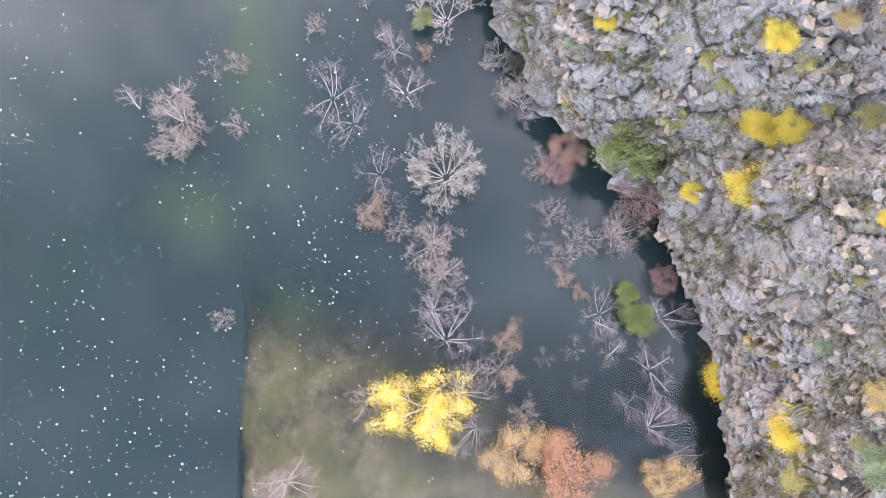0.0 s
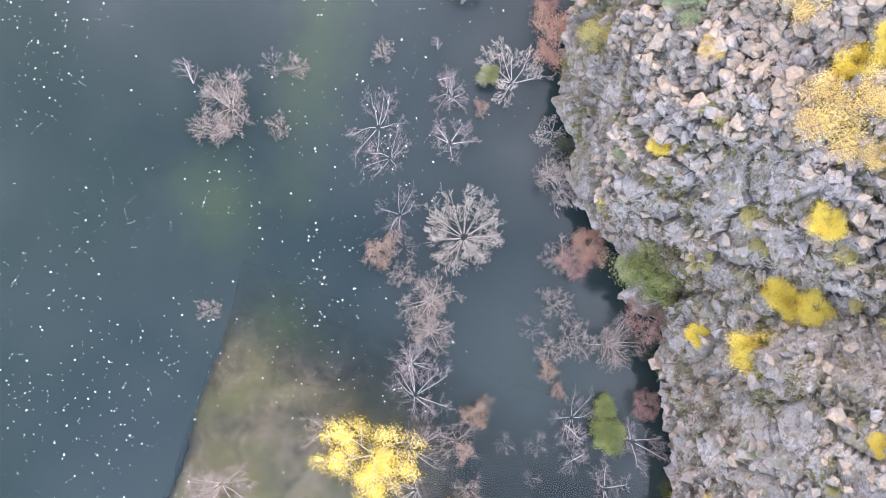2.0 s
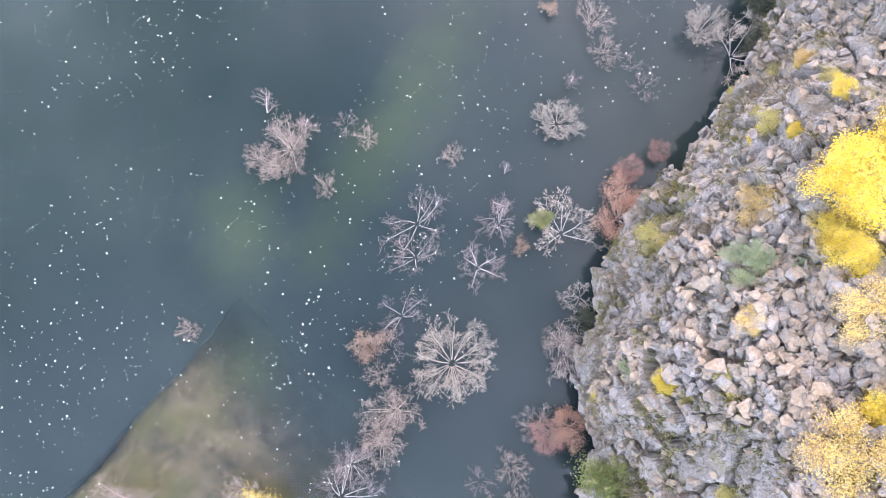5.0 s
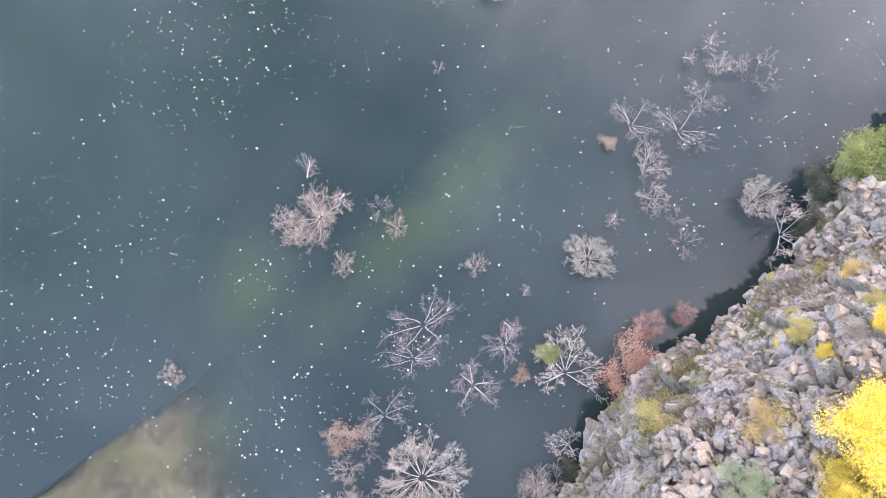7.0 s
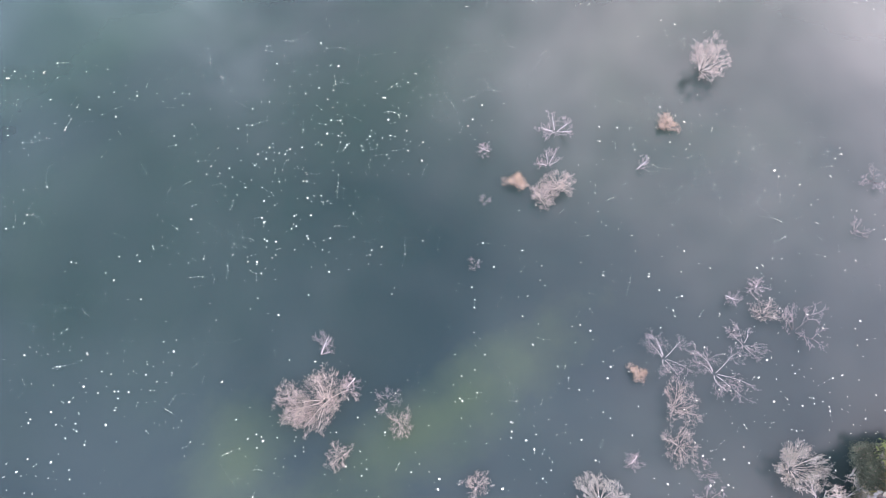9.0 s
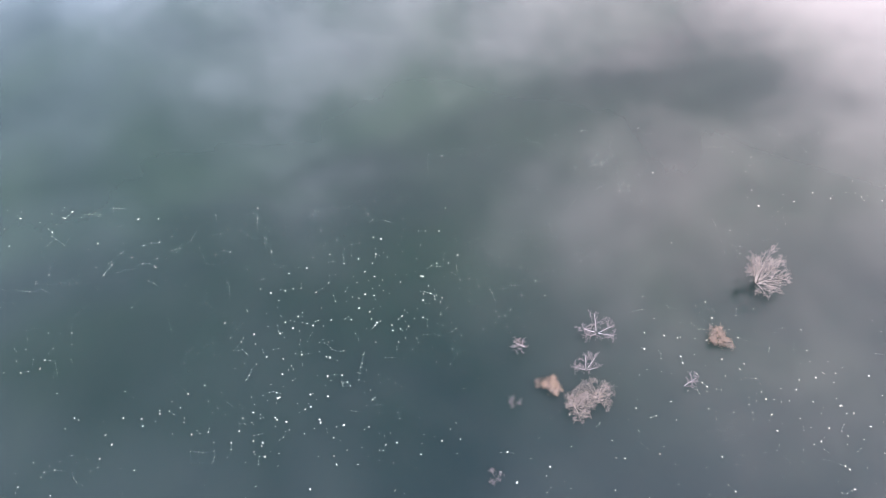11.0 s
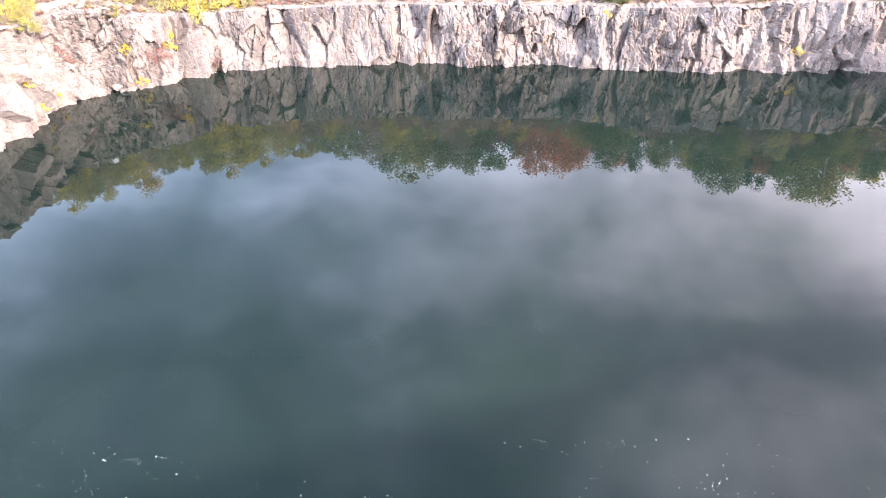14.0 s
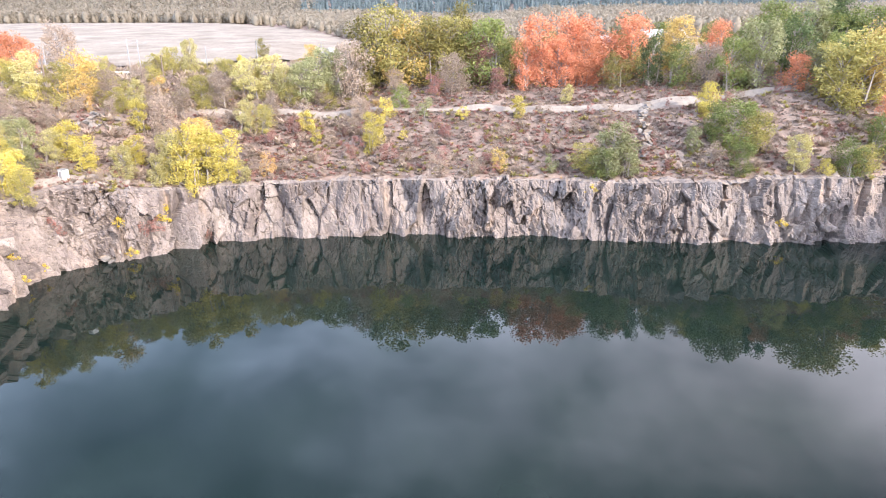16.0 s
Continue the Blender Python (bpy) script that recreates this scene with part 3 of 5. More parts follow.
# ---- lake ----
def plain(name, z, mat):
    return mesh_of(name, [(-90, -60, z), (170, -60, z), (170, 175, z), (-90, 175, z)], [(0, 1, 2, 3)], mat)


structure("water", plain("water", 0, WATER), "still murky green-blue quarry lake reflecting the sky")
tagged(new("water_murk", plain("water_murk", -2.8, DEEP)), "cloudy water under the lake surface", "water", kind="structure")

bx, by = np.arange(-26, 50, 0.33), np.arange(-26, 26, 0.33)
xx, yy = np.meshgrid(bx, by)
px, py = xx.ravel(), yy.ravel()
pp = np.stack([px, py, 0 * px], 1)
edge_y = 10.9 + 0.13 * (px + 5) + 0.55 * fbm(pp, 2.5, 5, 4)
shelf = -0.55 - 0.03 * np.clip(px + 12, 0, 8) - 0.24 * np.clip(px + 3.5, 0, 12) + 0.20 * fbm(pp, 4, 9, 5) + 0.34 * fbm(pp, 2.6, 29, 6)
shelf -= 0.22 * np.clip(3.5 - py, 0, 9) * smoothstep(-11, -6, px)
bump = np.exp(-(((px + 12.2) / 4.2) ** 2 + ((py + 6) / 4.5) ** 2))
shelf = shelf + 2.0 * bump
open_edge = smoothstep(0.2, -0.2, py - edge_y - 7.5 * smoothstep(-3, 4, px))
bedz = -5.5 + (shelf + 5.5) * open_edge
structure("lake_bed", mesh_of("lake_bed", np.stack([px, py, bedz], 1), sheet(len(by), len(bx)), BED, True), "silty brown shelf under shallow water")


# ---- plants ----


def limbs(rng, height, spread, lean=(0, 0), stems=1, levels=4, kids=(4, 5, 4), first=0.35, radius=0.05, bend=0.35, rise=0.5, shrink=0.62, fan=None, fork=None):
    """Branches of a shrub or tree: rows of (from, to, thickness at both ends, level)."""
    segs = []

    def grow(p, way, length, r, level):
        steps = (4, 4, 3, 2)[min(level, 3)]
        pts = [p]
        for k in range(steps):
            way = (way + Vector((rng.gauss(0, bend), rng.gauss(0, bend), rng.gauss(0, bend * 0.6) + 0.06 * rise)) * (0.35 if level == 0 else 0.6)).normalized()
            q = pts[-1] + way * (length / steps)
            a, b = r * (1 - 0.75 * k / steps), r * (1 - 0.75 * (k + 1) / steps)
            segs.append((pts[-1], q, a, b, level))
            pts.append(q)
        if level + 1 >= levels:
            return
        for n in range(kids[min(level, len(kids) - 1)]):
            f = first + (1 - first) * (n + rng.random()) / kids[min(level, len(kids) - 1)]
            f = min(f, 0.999)
            i = min(int(f * steps), steps - 1)
            at = pts[i].lerp(pts[i + 1], f * steps - i)
            side = Vector((rng.gauss(0, 1), rng.gauss(0, 1), rng.gauss(0, 0.5) + rise))
            side = (side - way * side.dot(way) * 0.5).normalized()
            new_way = (way * 0.55 + side * (fork or spread)).normalized()
            grow(at, new_way, length * shrink * rng.uniform(0.7, 1.15) * (1.15 - 0.5 * f), r * 0.5 * (1.1 - 0.4 * f), level + 1)

    for k in range(stems):
        a = rng.random() * 6.283
        tilt = rng.uniform(*fan) if fan else spread * 0.55 * (stems > 1)
        if fan:
            a = 6.283 * (k + rng.random()) / stems
        way = Vector((lean[0] + tilt * math.cos(a), lean[1] + tilt * math.sin(a), 1)).normalized()
        grow(Vector((0.12 * math.cos(a) * (stems > 1), 0.12 * math.sin(a) * (stems > 1), -0.06 if fan else -0.35)), way, height * rng.uniform(0.6, 0.8), radius, 0)
    return segs


def tubes(segs, thinnest=0.006, sides=3):
    verts, faces = [], []
    for p, q, a, b, level in segs:
        w = (q - p).normalized()
        side = w.orthogonal().normalized()
        other = w.cross(side)
        n = len(verts)
        for c, r in ((p, max(a, thinnest)), (q, max(b, thinnest * 0.8))):
            for k in range(sides):
                an = 6.2832 * k / sides
                verts.append(tuple(c + side * (math.cos(an) * r) + other * (math.sin(an) * r)))
        for k in range(sides):
            m = (k + 1) % sides
            faces.append((n + k, n + m, n + sides + m, n + sides + k))
    return verts, faces


def leaves(rng, places, size, per, scatter):
    """Small bent leaves, each of two triangles, round the given places."""
    verts, faces = [], []
    for p in places:
        for _ in range(per):
            c = p + Vector((rng.gauss(0, scatter), rng.gauss(0, scatter), rng.gauss(0, scatter * 0.8)))
            w = Vector((rng.gauss(0, 1), rng.gauss(0, 1), rng.gauss(0, 0.7))).normalized()
            o = w.orthogonal().normalized()
            o = (o * math.cos(rng.random() * 6.28) + w.cross(o) * math.sin(rng.random() * 6.28)).normalized()
            a = size * rng.uniform(0.6, 1.3)
            n = len(verts)
            up = w.cross(o) * (a * 0.22)
            verts += [tuple(c - w * a), tuple(c + o * a * 0.55 + up), tuple(c + w * a), tuple(c - o * a * 0.55 + up)]
            faces += [(n, n + 1, n + 2), (n, n + 2, n + 3)]
    return verts, faces


def plant(name, label, category, seed, leaf=None, leaf_size=0.052, per=5, scatter=0.12, bark=BARK, twig=TWIG, leaf_from=2, thinnest=0.006, main=0, **shape):
    rng = random.Random(seed)
    segs = limbs(rng, **shape)
    top = tagged(new(name), label, category)
    stem = part("trunk", mesh_of("trunk", *tubes([g for g in segs if g[4] <= main], thinnest, 5), bark), top)
    if shape.get("stems", 1) > 1:
        stem["kind"] = "stuff"
    fine = [g for g in segs if g[4] > main]
    if fine:
        tagged(part("crown", mesh_of("crown", *tubes(fine, thinnest), twig), top), kind="stuff")
    if leaf:
        ends = [g[1] for g in segs if g[4] >= leaf_from]
        tagged(part("foliage", mesh_of("foliage", *leaves(rng, ends, leaf_size, per, scatter), leaf), top), kind="stuff")
    return top


def spread_out(first, spots, group, seed, z=None):
    """Copies of a plant at rows of (x, y, size); the first one takes the first row."""
    rng = random.Random(seed)
    first["group"] = group
    poses = []
    for row in spots:
        x, y, size = row[0], row[1], row[2]
        h = z if z is not None else (row[3] if len(row) > 3 else ground_z(x, y) - 0.15)
        poses.append(pose(x, y, h, rng.uniform(-5, 5), rng.uniform(-5, 5), rng.uniform(0, 360)) @ Matrix.Diagonal((size * rng.uniform(0.85, 1.2), size * rng.uniform(0.85, 1.2), size * rng.uniform(0.85, 1.1), 1)))
    set_out(first, poses)


def reach_of(first):
    """How far most of a plant spreads from its foot."""
    far = []
    for o in first.children:
        co = np.empty(3 * len(o.data.vertices))
        o.data.vertices.foreach_get("co", co)
        co = co.reshape(-1, 3)
        far.append(np.hypot(co[:, 0], co[:, 1]))
    return float(np.percentile(np.concatenate(far), 90))


def set_wide(first, spots, group, seed, z=None):
    """As spread_out, with rows of (x, y, how far it spreads) and, where it stands higher, z."""
    k = 1 / reach_of(first)
    spread_out(first, [(row[0], row[1], row[2] * k, *row[3:]) for row in spots], group, seed, z)


def set_out(first, poses):
    for m in poses[1:]:
        copy_thing(first, m)
    first.matrix_basis = poses[0]


# drowned shrubs and small trees standing in the lake
dome = plant("flooded_shrub", "dense grey leafless shrub standing in the lake", "shrub", 11, bark=DRIFT, twig=TAN, height=2.6, spread=0.8, fan=(0.15, 1.9), fork=0.42, bend=0.14, stems=24, levels=4, kids=(8, 7, 6), radius=0.016, rise=0.25, first=0.3, thinnest=0.0034, shrink=0.5)
set_wide(dome, [(8.5, 0.75, 2.2), (22.4, 6.75, 1.3), (32.6, 5.1, 1.3)], "drowned domed shrubs", 1, 0.0)
brushy = plant("flooded_shrub", "tangled brownish-grey leafless shrub standing in the lake", "shrub", 16, bark=DRIFT, twig=TWIG, height=2.5, spread=0.8, fan=(0.1, 1.5), fork=0.6, bend=0.2, stems=16, levels=4, kids=(6, 6, 6), radius=0.018, rise=0.2, first=0.25, thinnest=0.0034, shrink=0.55)
set_wide(brushy, [(10.0, 16.3, 1.65), (4.5, 1.0, 1.7), (2.9, 0.3, 1.3), (-9.3, 7.3, 1.7), (6.4, -9.1, 1.6), (27.8, 25.0, 0.95), (26.3, 24.6, 0.95), (13.6, -2.4, 1.2), (41.2, 31.0, 1.55), (8.6, 16.0, 1.0)], "drowned tangled shrubs", 21, 0.0)
spiky = plant("flooded_tree", "small drowned birch with bare white branches in the lake", "tree", 12, bark=PALE, twig=PINK, height=2.6, spread=0.8, lean=(0.8, 0.3), stems=1, fork=0.62, bend=0.13, levels=4, kids=(9, 7, 4), radius=0.042, rise=0.25, first=0.2, thinnest=0.0034, shrink=0.55)
set_wide(spiky, [(10.2, 18.8, 1.2), (12.0, 17.2, 1.15), (16.4, 6.1, 0.95), (18.0, 6.6, 0.7), (25.4, 8.3, 1.0), (36.6, 15.0, 1.1), (34.2, 15.1, 0.8), (33.0, 24.7, 0.8), (24.6, 29.2, 0.9), (-0.4, -9.6, 0.9), (-6.6, -4.0, 1.0), (-3.6, -12.4, 1.2), (1.4, -8.3, 1.2)], "drowned white birches", 2, 0.0)
forked = plant("flooded_tree", "drowned birch with several spreading white stems in the lake", "tree", 17, bark=PALE, twig=PINK, height=2.4, spread=0.8, fan=(0.35, 1.2), stems=5, fork=0.55, bend=0.15, levels=4, kids=(7, 6, 4), radius=0.026, rise=0.25, first=0.25, thinnest=0.0034, shrink=0.55)
set_wide(forked, [(13.2, 3.7, 1.35), (15.8, 4.7, 0.9), (29.2, 29.3, 1.0), (-0.9, -11.8, 1.3), (2.0, -12.2, 1.3), (27.7, 26.9, 0.75), (13.4, -3.3, 1.3)], "drowned forked birches", 22, 0.0)
arching = plant("flooded_willow", "drowned willow with long arching bare stems in the lake", "shrub", 13, bark=PALE, twig=PINK, height=3.0, spread=1.0, fan=(0.5, 2.2), fork=0.5, stems=7, levels=4, kids=(8, 5, 3), radius=0.017, bend=0.34, rise=-0.3, first=0.2, thinnest=0.0034, shrink=0.5)
set_wide(arching, [(12.4, 7.9, 1.9), (11.0, 6.5, 1.35), (29.0, 12.6, 1.5), (31.3, 10.9, 1.75), (8.2, 4.6, 1.4), (15.9, 5.0, 1.15), (33.7, 11.9, 1.05), (-3.0, -10.6, 1.05), (-5.3, -13.5, 1.05), (1.8, -8.7, 1.3), (-0.2, -9.5, 0.9)], "drowned arching willows", 3, 0.0)
swept = plant("flooded_willow", "drowned pale willow with fine purplish twigs in the lake", "shrub", 18, bark=PALE, twig=PINK, height=3.2, spread=0.8, fan=(0.3, 1.5), lean=(0.5, 0.3), fork=0.45, stems=9, levels=4, kids=(8, 6, 3), radius=0.02, bend=0.16, rise=0.15, first=0.25, thinnest=0.0034, shrink=0.5)
set_wide(swept, [(-0.6, -0.4, 2.4), (-5.2, -2.5, 1.8), (-3.4, -1.4, 1.8), (-4.0, -12.0, 1.5), (0.9, 0.5, 1.4)], "drowned pale willows", 23, 0.0)
tuft = plant("flooded_bush", "low brownish leafless bush rising from the water", "bush", 14, bark=TWIG, twig=TWIG, height=1.5, spread=0.9, fan=(0.2, 1.6), fork=0.6, bend=0.2, stems=10, levels=4, kids=(5, 5, 3), radius=0.016, rise=0.2, first=0.2, thinnest=0.0034)
set_wide(tuft, [(-1.0, 12.1, 0.78), (8.0, 17.2, 0.8), (10.1, 13.1, 0.65), (13.7, 13.7, 0.7), (16.5, 9.5, 0.7), (5.2, 2.9, 0.8), (-1.9, -3.5, 1.05), (-4.0, -5.1, 0.9), (4.8, -6.1, 0.8), (7.2, -5.3, 1.0), (27.6, 8.0, 0.95), (28.3, 9.9, 1.2), (35.7, 13.1, 0.75), (9.7, -4.9, 1.15), (5.7, -6.9, 1.1), (-4.3, 3.5, 1.1)], "drowned low bushes", 4, 0.0)
sparse = plant("flooded_bush", "thin sparse leafless bush barely rising from the water", "bush", 19, bark=TWIG, twig=PINK, height=1.4, spread=0.9, fan=(0.3, 2.0), fork=0.6, bend=0.22, stems=6, levels=4, kids=(5, 4, 2), radius=0.014, rise=0.1, first=0.2, thinnest=0.0034)
set_wide(sparse, [(-1.0, -5.9, 0.62), (-0.3, -7.5, 0.68), (-2.1, -7.9, 0.55), (5.4, -4.8, 0.8), (3.8, -6.4, 0.9), (28.2, 6.3, 0.7), (27.7, 5.0, 0.85), (22.7, 25.6, 0.47), (44.1, 16.3, 0.7), (33.4, 12.7, 0.5), (13.3, 15.2, 0.8), (6.6, 3.6, 0.8), (20.6, 21.5, 0.5)], "drowned sparse bushes", 24, 0.0)
dark_tree = plant("flooded_tree", "dark bare forked tree leaning over the lake", "tree", 20, bark=WETBARK, twig=PINK, height=2.6, spread=0.9, fan=(0.6, 1.8), fork=0.7, bend=0.2, stems=4, levels=4, kids=(5, 4, 3), radius=0.04, rise=0.0, first=0.3, thinnest=0.006)
set_wide(dark_tree, [(36.9, 11.7, 1.5), (47.3, 19.0, 0.95)], "dark drowned trees", 25, 0.0)
rusty = plant("flooded_shrub", "drowned shrub still holding brown leaves above the water", "shrub", 15, leaf=BROWN, leaf_size=0.036, per=1, scatter=0.12, bark=TWIG, height=1.3, spread=0.8, fan=(0.2, 1.4), stems=9, levels=4, kids=(5, 4, 3), radius=0.016, thinnest=0.006)
set_wide(rusty, [(-0.1, -3.8, 0.7), (3.6, -6.5, 0.45), (2.8, -7.4, 0.47), (5.8, 4.6, 0.9), (15.8, 2.9, 0.45), (25.1, 26.1, 0.55), (36.5, 27.3, 0.55), (27.1, 12.2, 0.5), (-2.2, -4.0, 0.5)], "drowned brown shrubs", 5, 0.0)

# leafy trees at the water's edge
birch = plant("birch", "yellow-leaved birch growing out of the shallow water", "tree", 21, leaf=YELLOW, leaf_size=0.045, per=4, scatter=0.2, bark=PALE, twig=PALE, height=4.6, spread=0.85, fan=(0.1, 1.2), fork=0.55, bend=0.16, stems=6, levels=4, kids=(8, 6, 4), radius=0.05, rise=0.3, first=0.25, thinnest=0.007, shrink=0.55)
set_wide(birch, [(-4.5, 0.3, 2.35)], "yellow shore birch", 26, -0.2)
oak = plant("shore_tree", "amber-leaved tree on the stony shore", "tree", 22, leaf=AMBER, leaf_size=0.05, per=4, scatter=0.28, height=3.6, spread=0.9, stems=4, fan=(0.2, 1.3), levels=4, kids=(6, 6, 4), radius=0.06, thinnest=0.008)
set_wide(oak, [(-5.9, -4.8, 1.8, -0.1), (-6.3, -13.0, 1.25, -0.2)], "amber shore trees", 6)
rust_tree = plant("shore_tree", "russet-leaved tree on the stony shore", "tree", 23, leaf=RUSSET, leaf_size=0.05, per=5, scatter=0.3, height=3.6, spread=0.9, stems=4, fan=(0.2, 1.3), levels=4, kids=(6, 6, 4), radius=0.06, thinnest=0.008)
set_wide(rust_tree, [(-7.1, -7.9, 2.3, -0.1), (-5.6, -6.6, 1.1, -0.1)], "russet shore trees", 7)
copper = plant("shore_bush", "orange-leaved bush at the foot of the cliff", "bush", 24, leaf=COPPER, leaf_size=0.04, per=3, scatter=0.2, height=2.4, spread=0.8, fan=(0.1, 1.3), stems=10, levels=4, kids=(6, 5, 3), radius=0.03, thinnest=0.007)
set_wide(copper, [(20.9, 0.3, 1.6, 0.3), (10.8, -5.9, 0.95, 0.2)], "orange shore bushes", 8)
crimson = plant("shore_bush", "reddish-brown thin-leaved bush at the foot of the cliff", "bush", 25, leaf=CRIMSON, leaf_size=0.034, per=2, scatter=0.13, height=2.2, spread=0.8, fan=(0.1, 1.4), stems=9, levels=4, kids=(6, 5, 3), radius=0.024, thinnest=0.006)
set_wide(crimson, [(8.6, -10.0, 1.35, 0.8), (4.0, -11.9, 0.8, 0.1), (23.2, 1.9, 0.85, 0.0), (25.2, 1.6, 0.6, 0.2), (9.6, -5.4, 0.9, 0.0)], "reddish shore bushes", 9)
leafy = plant("shore_bush", "green-leaved bush at the foot of the cliff", "bush", 26, leaf=GREEN, leaf_size=0.05, per=5, scatter=0.17, height=2.3, spread=0.85, fan=(0.1, 1.5), stems=9, levels=4, kids=(6, 5, 3), radius=0.03, thinnest=0.007)
set_wide(leafy, [(10.8, -8.7, 1.45, 2.2), (9.8, -9.8, 0.9, 2.2), (1.8, -10.6, 0.85, 0.0), (3.1, -9.9, 0.6, 0.0), (17.7, 3.3, 0.65, 0.1), (37.6, 3.7, 1.5, 1.4), (39.2, 4.4, 1.0, 1.6)], "green shore bushes", 10)
murky = plant("shore_bush", "dark green dense bush overhanging the water at the cliff foot", "bush", 28, leaf=DARKGREEN, leaf_size=0.05, per=6, scatter=0.17, height=2.3, spread=0.85, fan=(0.1, 1.5), stems=9, levels=4, kids=(6, 5, 3), radius=0.03, thinnest=0.007)
set_wide(murky, [(35.3, 3.8, 1.4, 0.3), (33.9, 2.4, 1.1, 0.3), (15.7, -2.8, 0.9, 0.0), (11.8, -6.6, 0.7, 0.1), (7.4, -10.7, 0.8, 0.1)], "dark shore bushes", 27)
bare_tree = plant("shore_tree", "bare spreading tree leaning out from the cliff foot", "tree", 27, bark=PALE, twig=DRIFT, height=3.4, spread=0.95, fan=(0.3, 1.7), fork=0.55, lean=(-0.2, 0.5), bend=0.18, stems=8, levels=4, kids=(7, 6, 4), radius=0.03, rise=0.1, thinnest=0.005, shrink=0.55)
set_wide(bare_tree, [(18.0, 1.9, 2.0, 0.0), (13.4, -3.0, 1.6, 0.1), (32.8, 2.7, 2.4, 0.2), (16.2, -1.4, 1.1, 0.1)], "bare shore trees", 11)


def cliff_z(x, y):
    """Height of the near cliff's broken face over a place."""
    i = np.argmin((bp_near[:, 0] - x) ** 2 + (bp_near[:, 1] - y) ** 2)
    return float(bp_near[i, 2])


# bushes rooted on the near cliff
def on_cliff(spots):
    return [(x, y, 0.84 * k, cliff_z(x, y) - 0.1) for x, y, k in spots]


aspen = plant("cliff_bush", "bright yellow bush rooted among the cliff rocks", "bush", 31, leaf=YELLOW, leaf_size=0.04, per=6, scatter=0.2, height=1.9, spread=0.85, fan=(0.1, 1.7), bend=0.25, stems=7, levels=4, kids=(6, 5, 3), radius=0.024, thinnest=0.007)
set_wide(aspen, on_cliff([(14.6, -5.8, 0.7), (13.1, -12.2, 0.8), (10.7, -12.9, 0.95), (10.5, -14.1, 0.85), (7.9, -13.3, 1.35), (8.2, -11.4, 0.65), (13.0, -5.1, 0.55), (13.1, -15.6, 1.2), (-1.1, -15.8, 1.4), (-2.8, -16.6, 1.25), (0.6, -15.1, 0.8), (6.2, -16.5, 0.5), (18.2, -10.1, 1.1), (26.0, -1.3, 0.6), (25.9, -1.9, 0.45), (28.5, -2.1, 0.7), (19.3, -10.8, 1.0)]), "yellow cliff bushes", 12)
poplar = plant("cliff_tree", "large bright yellow young poplar on the cliff top", "tree", 34, leaf=YELLOW, leaf_size=0.044, per=4, scatter=0.2, height=3.0, spread=0.85, fan=(0.05, 1.2), bend=0.2, stems=8, levels=4, kids=(8, 6, 4), radius=0.035, thinnest=0.007)
set_wide(poplar, on_cliff([(23.6, -4.4, 1.9), (24.9, -3.9, 1.7), (26.6, -5.1, 1.6), (22.5, -5.3, 1.1), (22.2, -6.3, 1.1)]), "yellow cliff poplars", 28)
amber = plant("cliff_bush", "amber-leaved bush rooted among the cliff rocks", "bush", 32, leaf=GOLD, leaf_size=0.04, per=4, scatter=0.22, height=2.0, spread=0.85, fan=(0.1, 1.6), bend=0.25, stems=7, levels=4, kids=(6, 5, 3), radius=0.024, thinnest=0.007)
set_wide(amber, on_cliff([(22.2, -3.2, 1.1), (20.5, -7.7, 1.35), (18.0, -5.6, 0.65), (16.1, -10.0, 1.4), (15.5, -11.8, 0.75), (17.0, -11.0, 1.1), (1.3, -15.5, 0.7), (13.6, -14.1, 0.6), (-0.6, -18.5, 0.8), (31.0, -0.1, 0.75), (14.9, -13.2, 0.7)]), "amber cliff bushes", 13)
sage = plant("cliff_bush", "yellowish-green bush rooted among the cliff rocks", "bush", 33, leaf=OLIVE, leaf_size=0.045, per=3, scatter=0.16, height=1.5, spread=0.9, fan=(0.2, 1.8), bend=0.28, stems=7, levels=4, kids=(6, 4, 3), radius=0.016, thinnest=0.006)
set_wide(sage, on_cliff([(12.8, -5.6, 0.68), (10.6, -16.6, 0.7), (12.6, -13.5, 0.55), (11.2, -9.9, 0.72), (12.3, -11.4, 0.55), (13.2, -10.5, 0.6), (-4.6, -17.3, 1.0), (4.1, -16.6, 0.42), (11.3, -15.1, 0.5), (-1.7, -17.5, 0.5), (0.4, -16.5, 0.5), (-2.7, -18.5, 0.55), (18.3, -4.3, 0.42), (15.7, -7.1, 0.42), (19.3, -1.4, 0.9), (26.4, -1.0, 0.75), (24.4, -7.0, 0.8), (14.7, -6.7, 0.36), (15.8, -6.4, 0.34), (31.3, 0.2, 0.7), (27.1, -0.5, 0.45), (28.9, 1.1, 0.38), (29.8, -1.4, 0.6), (36.2, 1.6, 0.8)]), "olive cliff bushes", 14)
grassy = plant("cliff_bush", "pale green feathery bush rooted among the cliff rocks", "bush", 35, leaf=PALEGREEN, leaf_size=0.035, per=3, scatter=0.12, height=1.5, spread=0.9, fan=(0.1, 1.6), bend=0.2, stems=9, levels=4, kids=(6, 5, 3), radius=0.016, thinnest=0.006)
set_wide(grassy, on_cliff([(14.3, -4.7, 0.75), (1.3, -17.0, 0.62), (-3.4, -19.0, 1.15), (19.9, -4.1, 1.05), (21.0, -5.6, 0.5)]), "pale green cliff bushes", 29)
dead = plant("cliff_bush", "leafless grey-brown bush rooted among the cliff rocks", "bush", 36, bark=DRIFT, twig=TWIG, height=1.4, spread=0.9, fan=(0.2, 1.8), bend=0.25, stems=8, levels=4, kids=(6, 5, 3), radius=0.014, thinnest=0.0034)
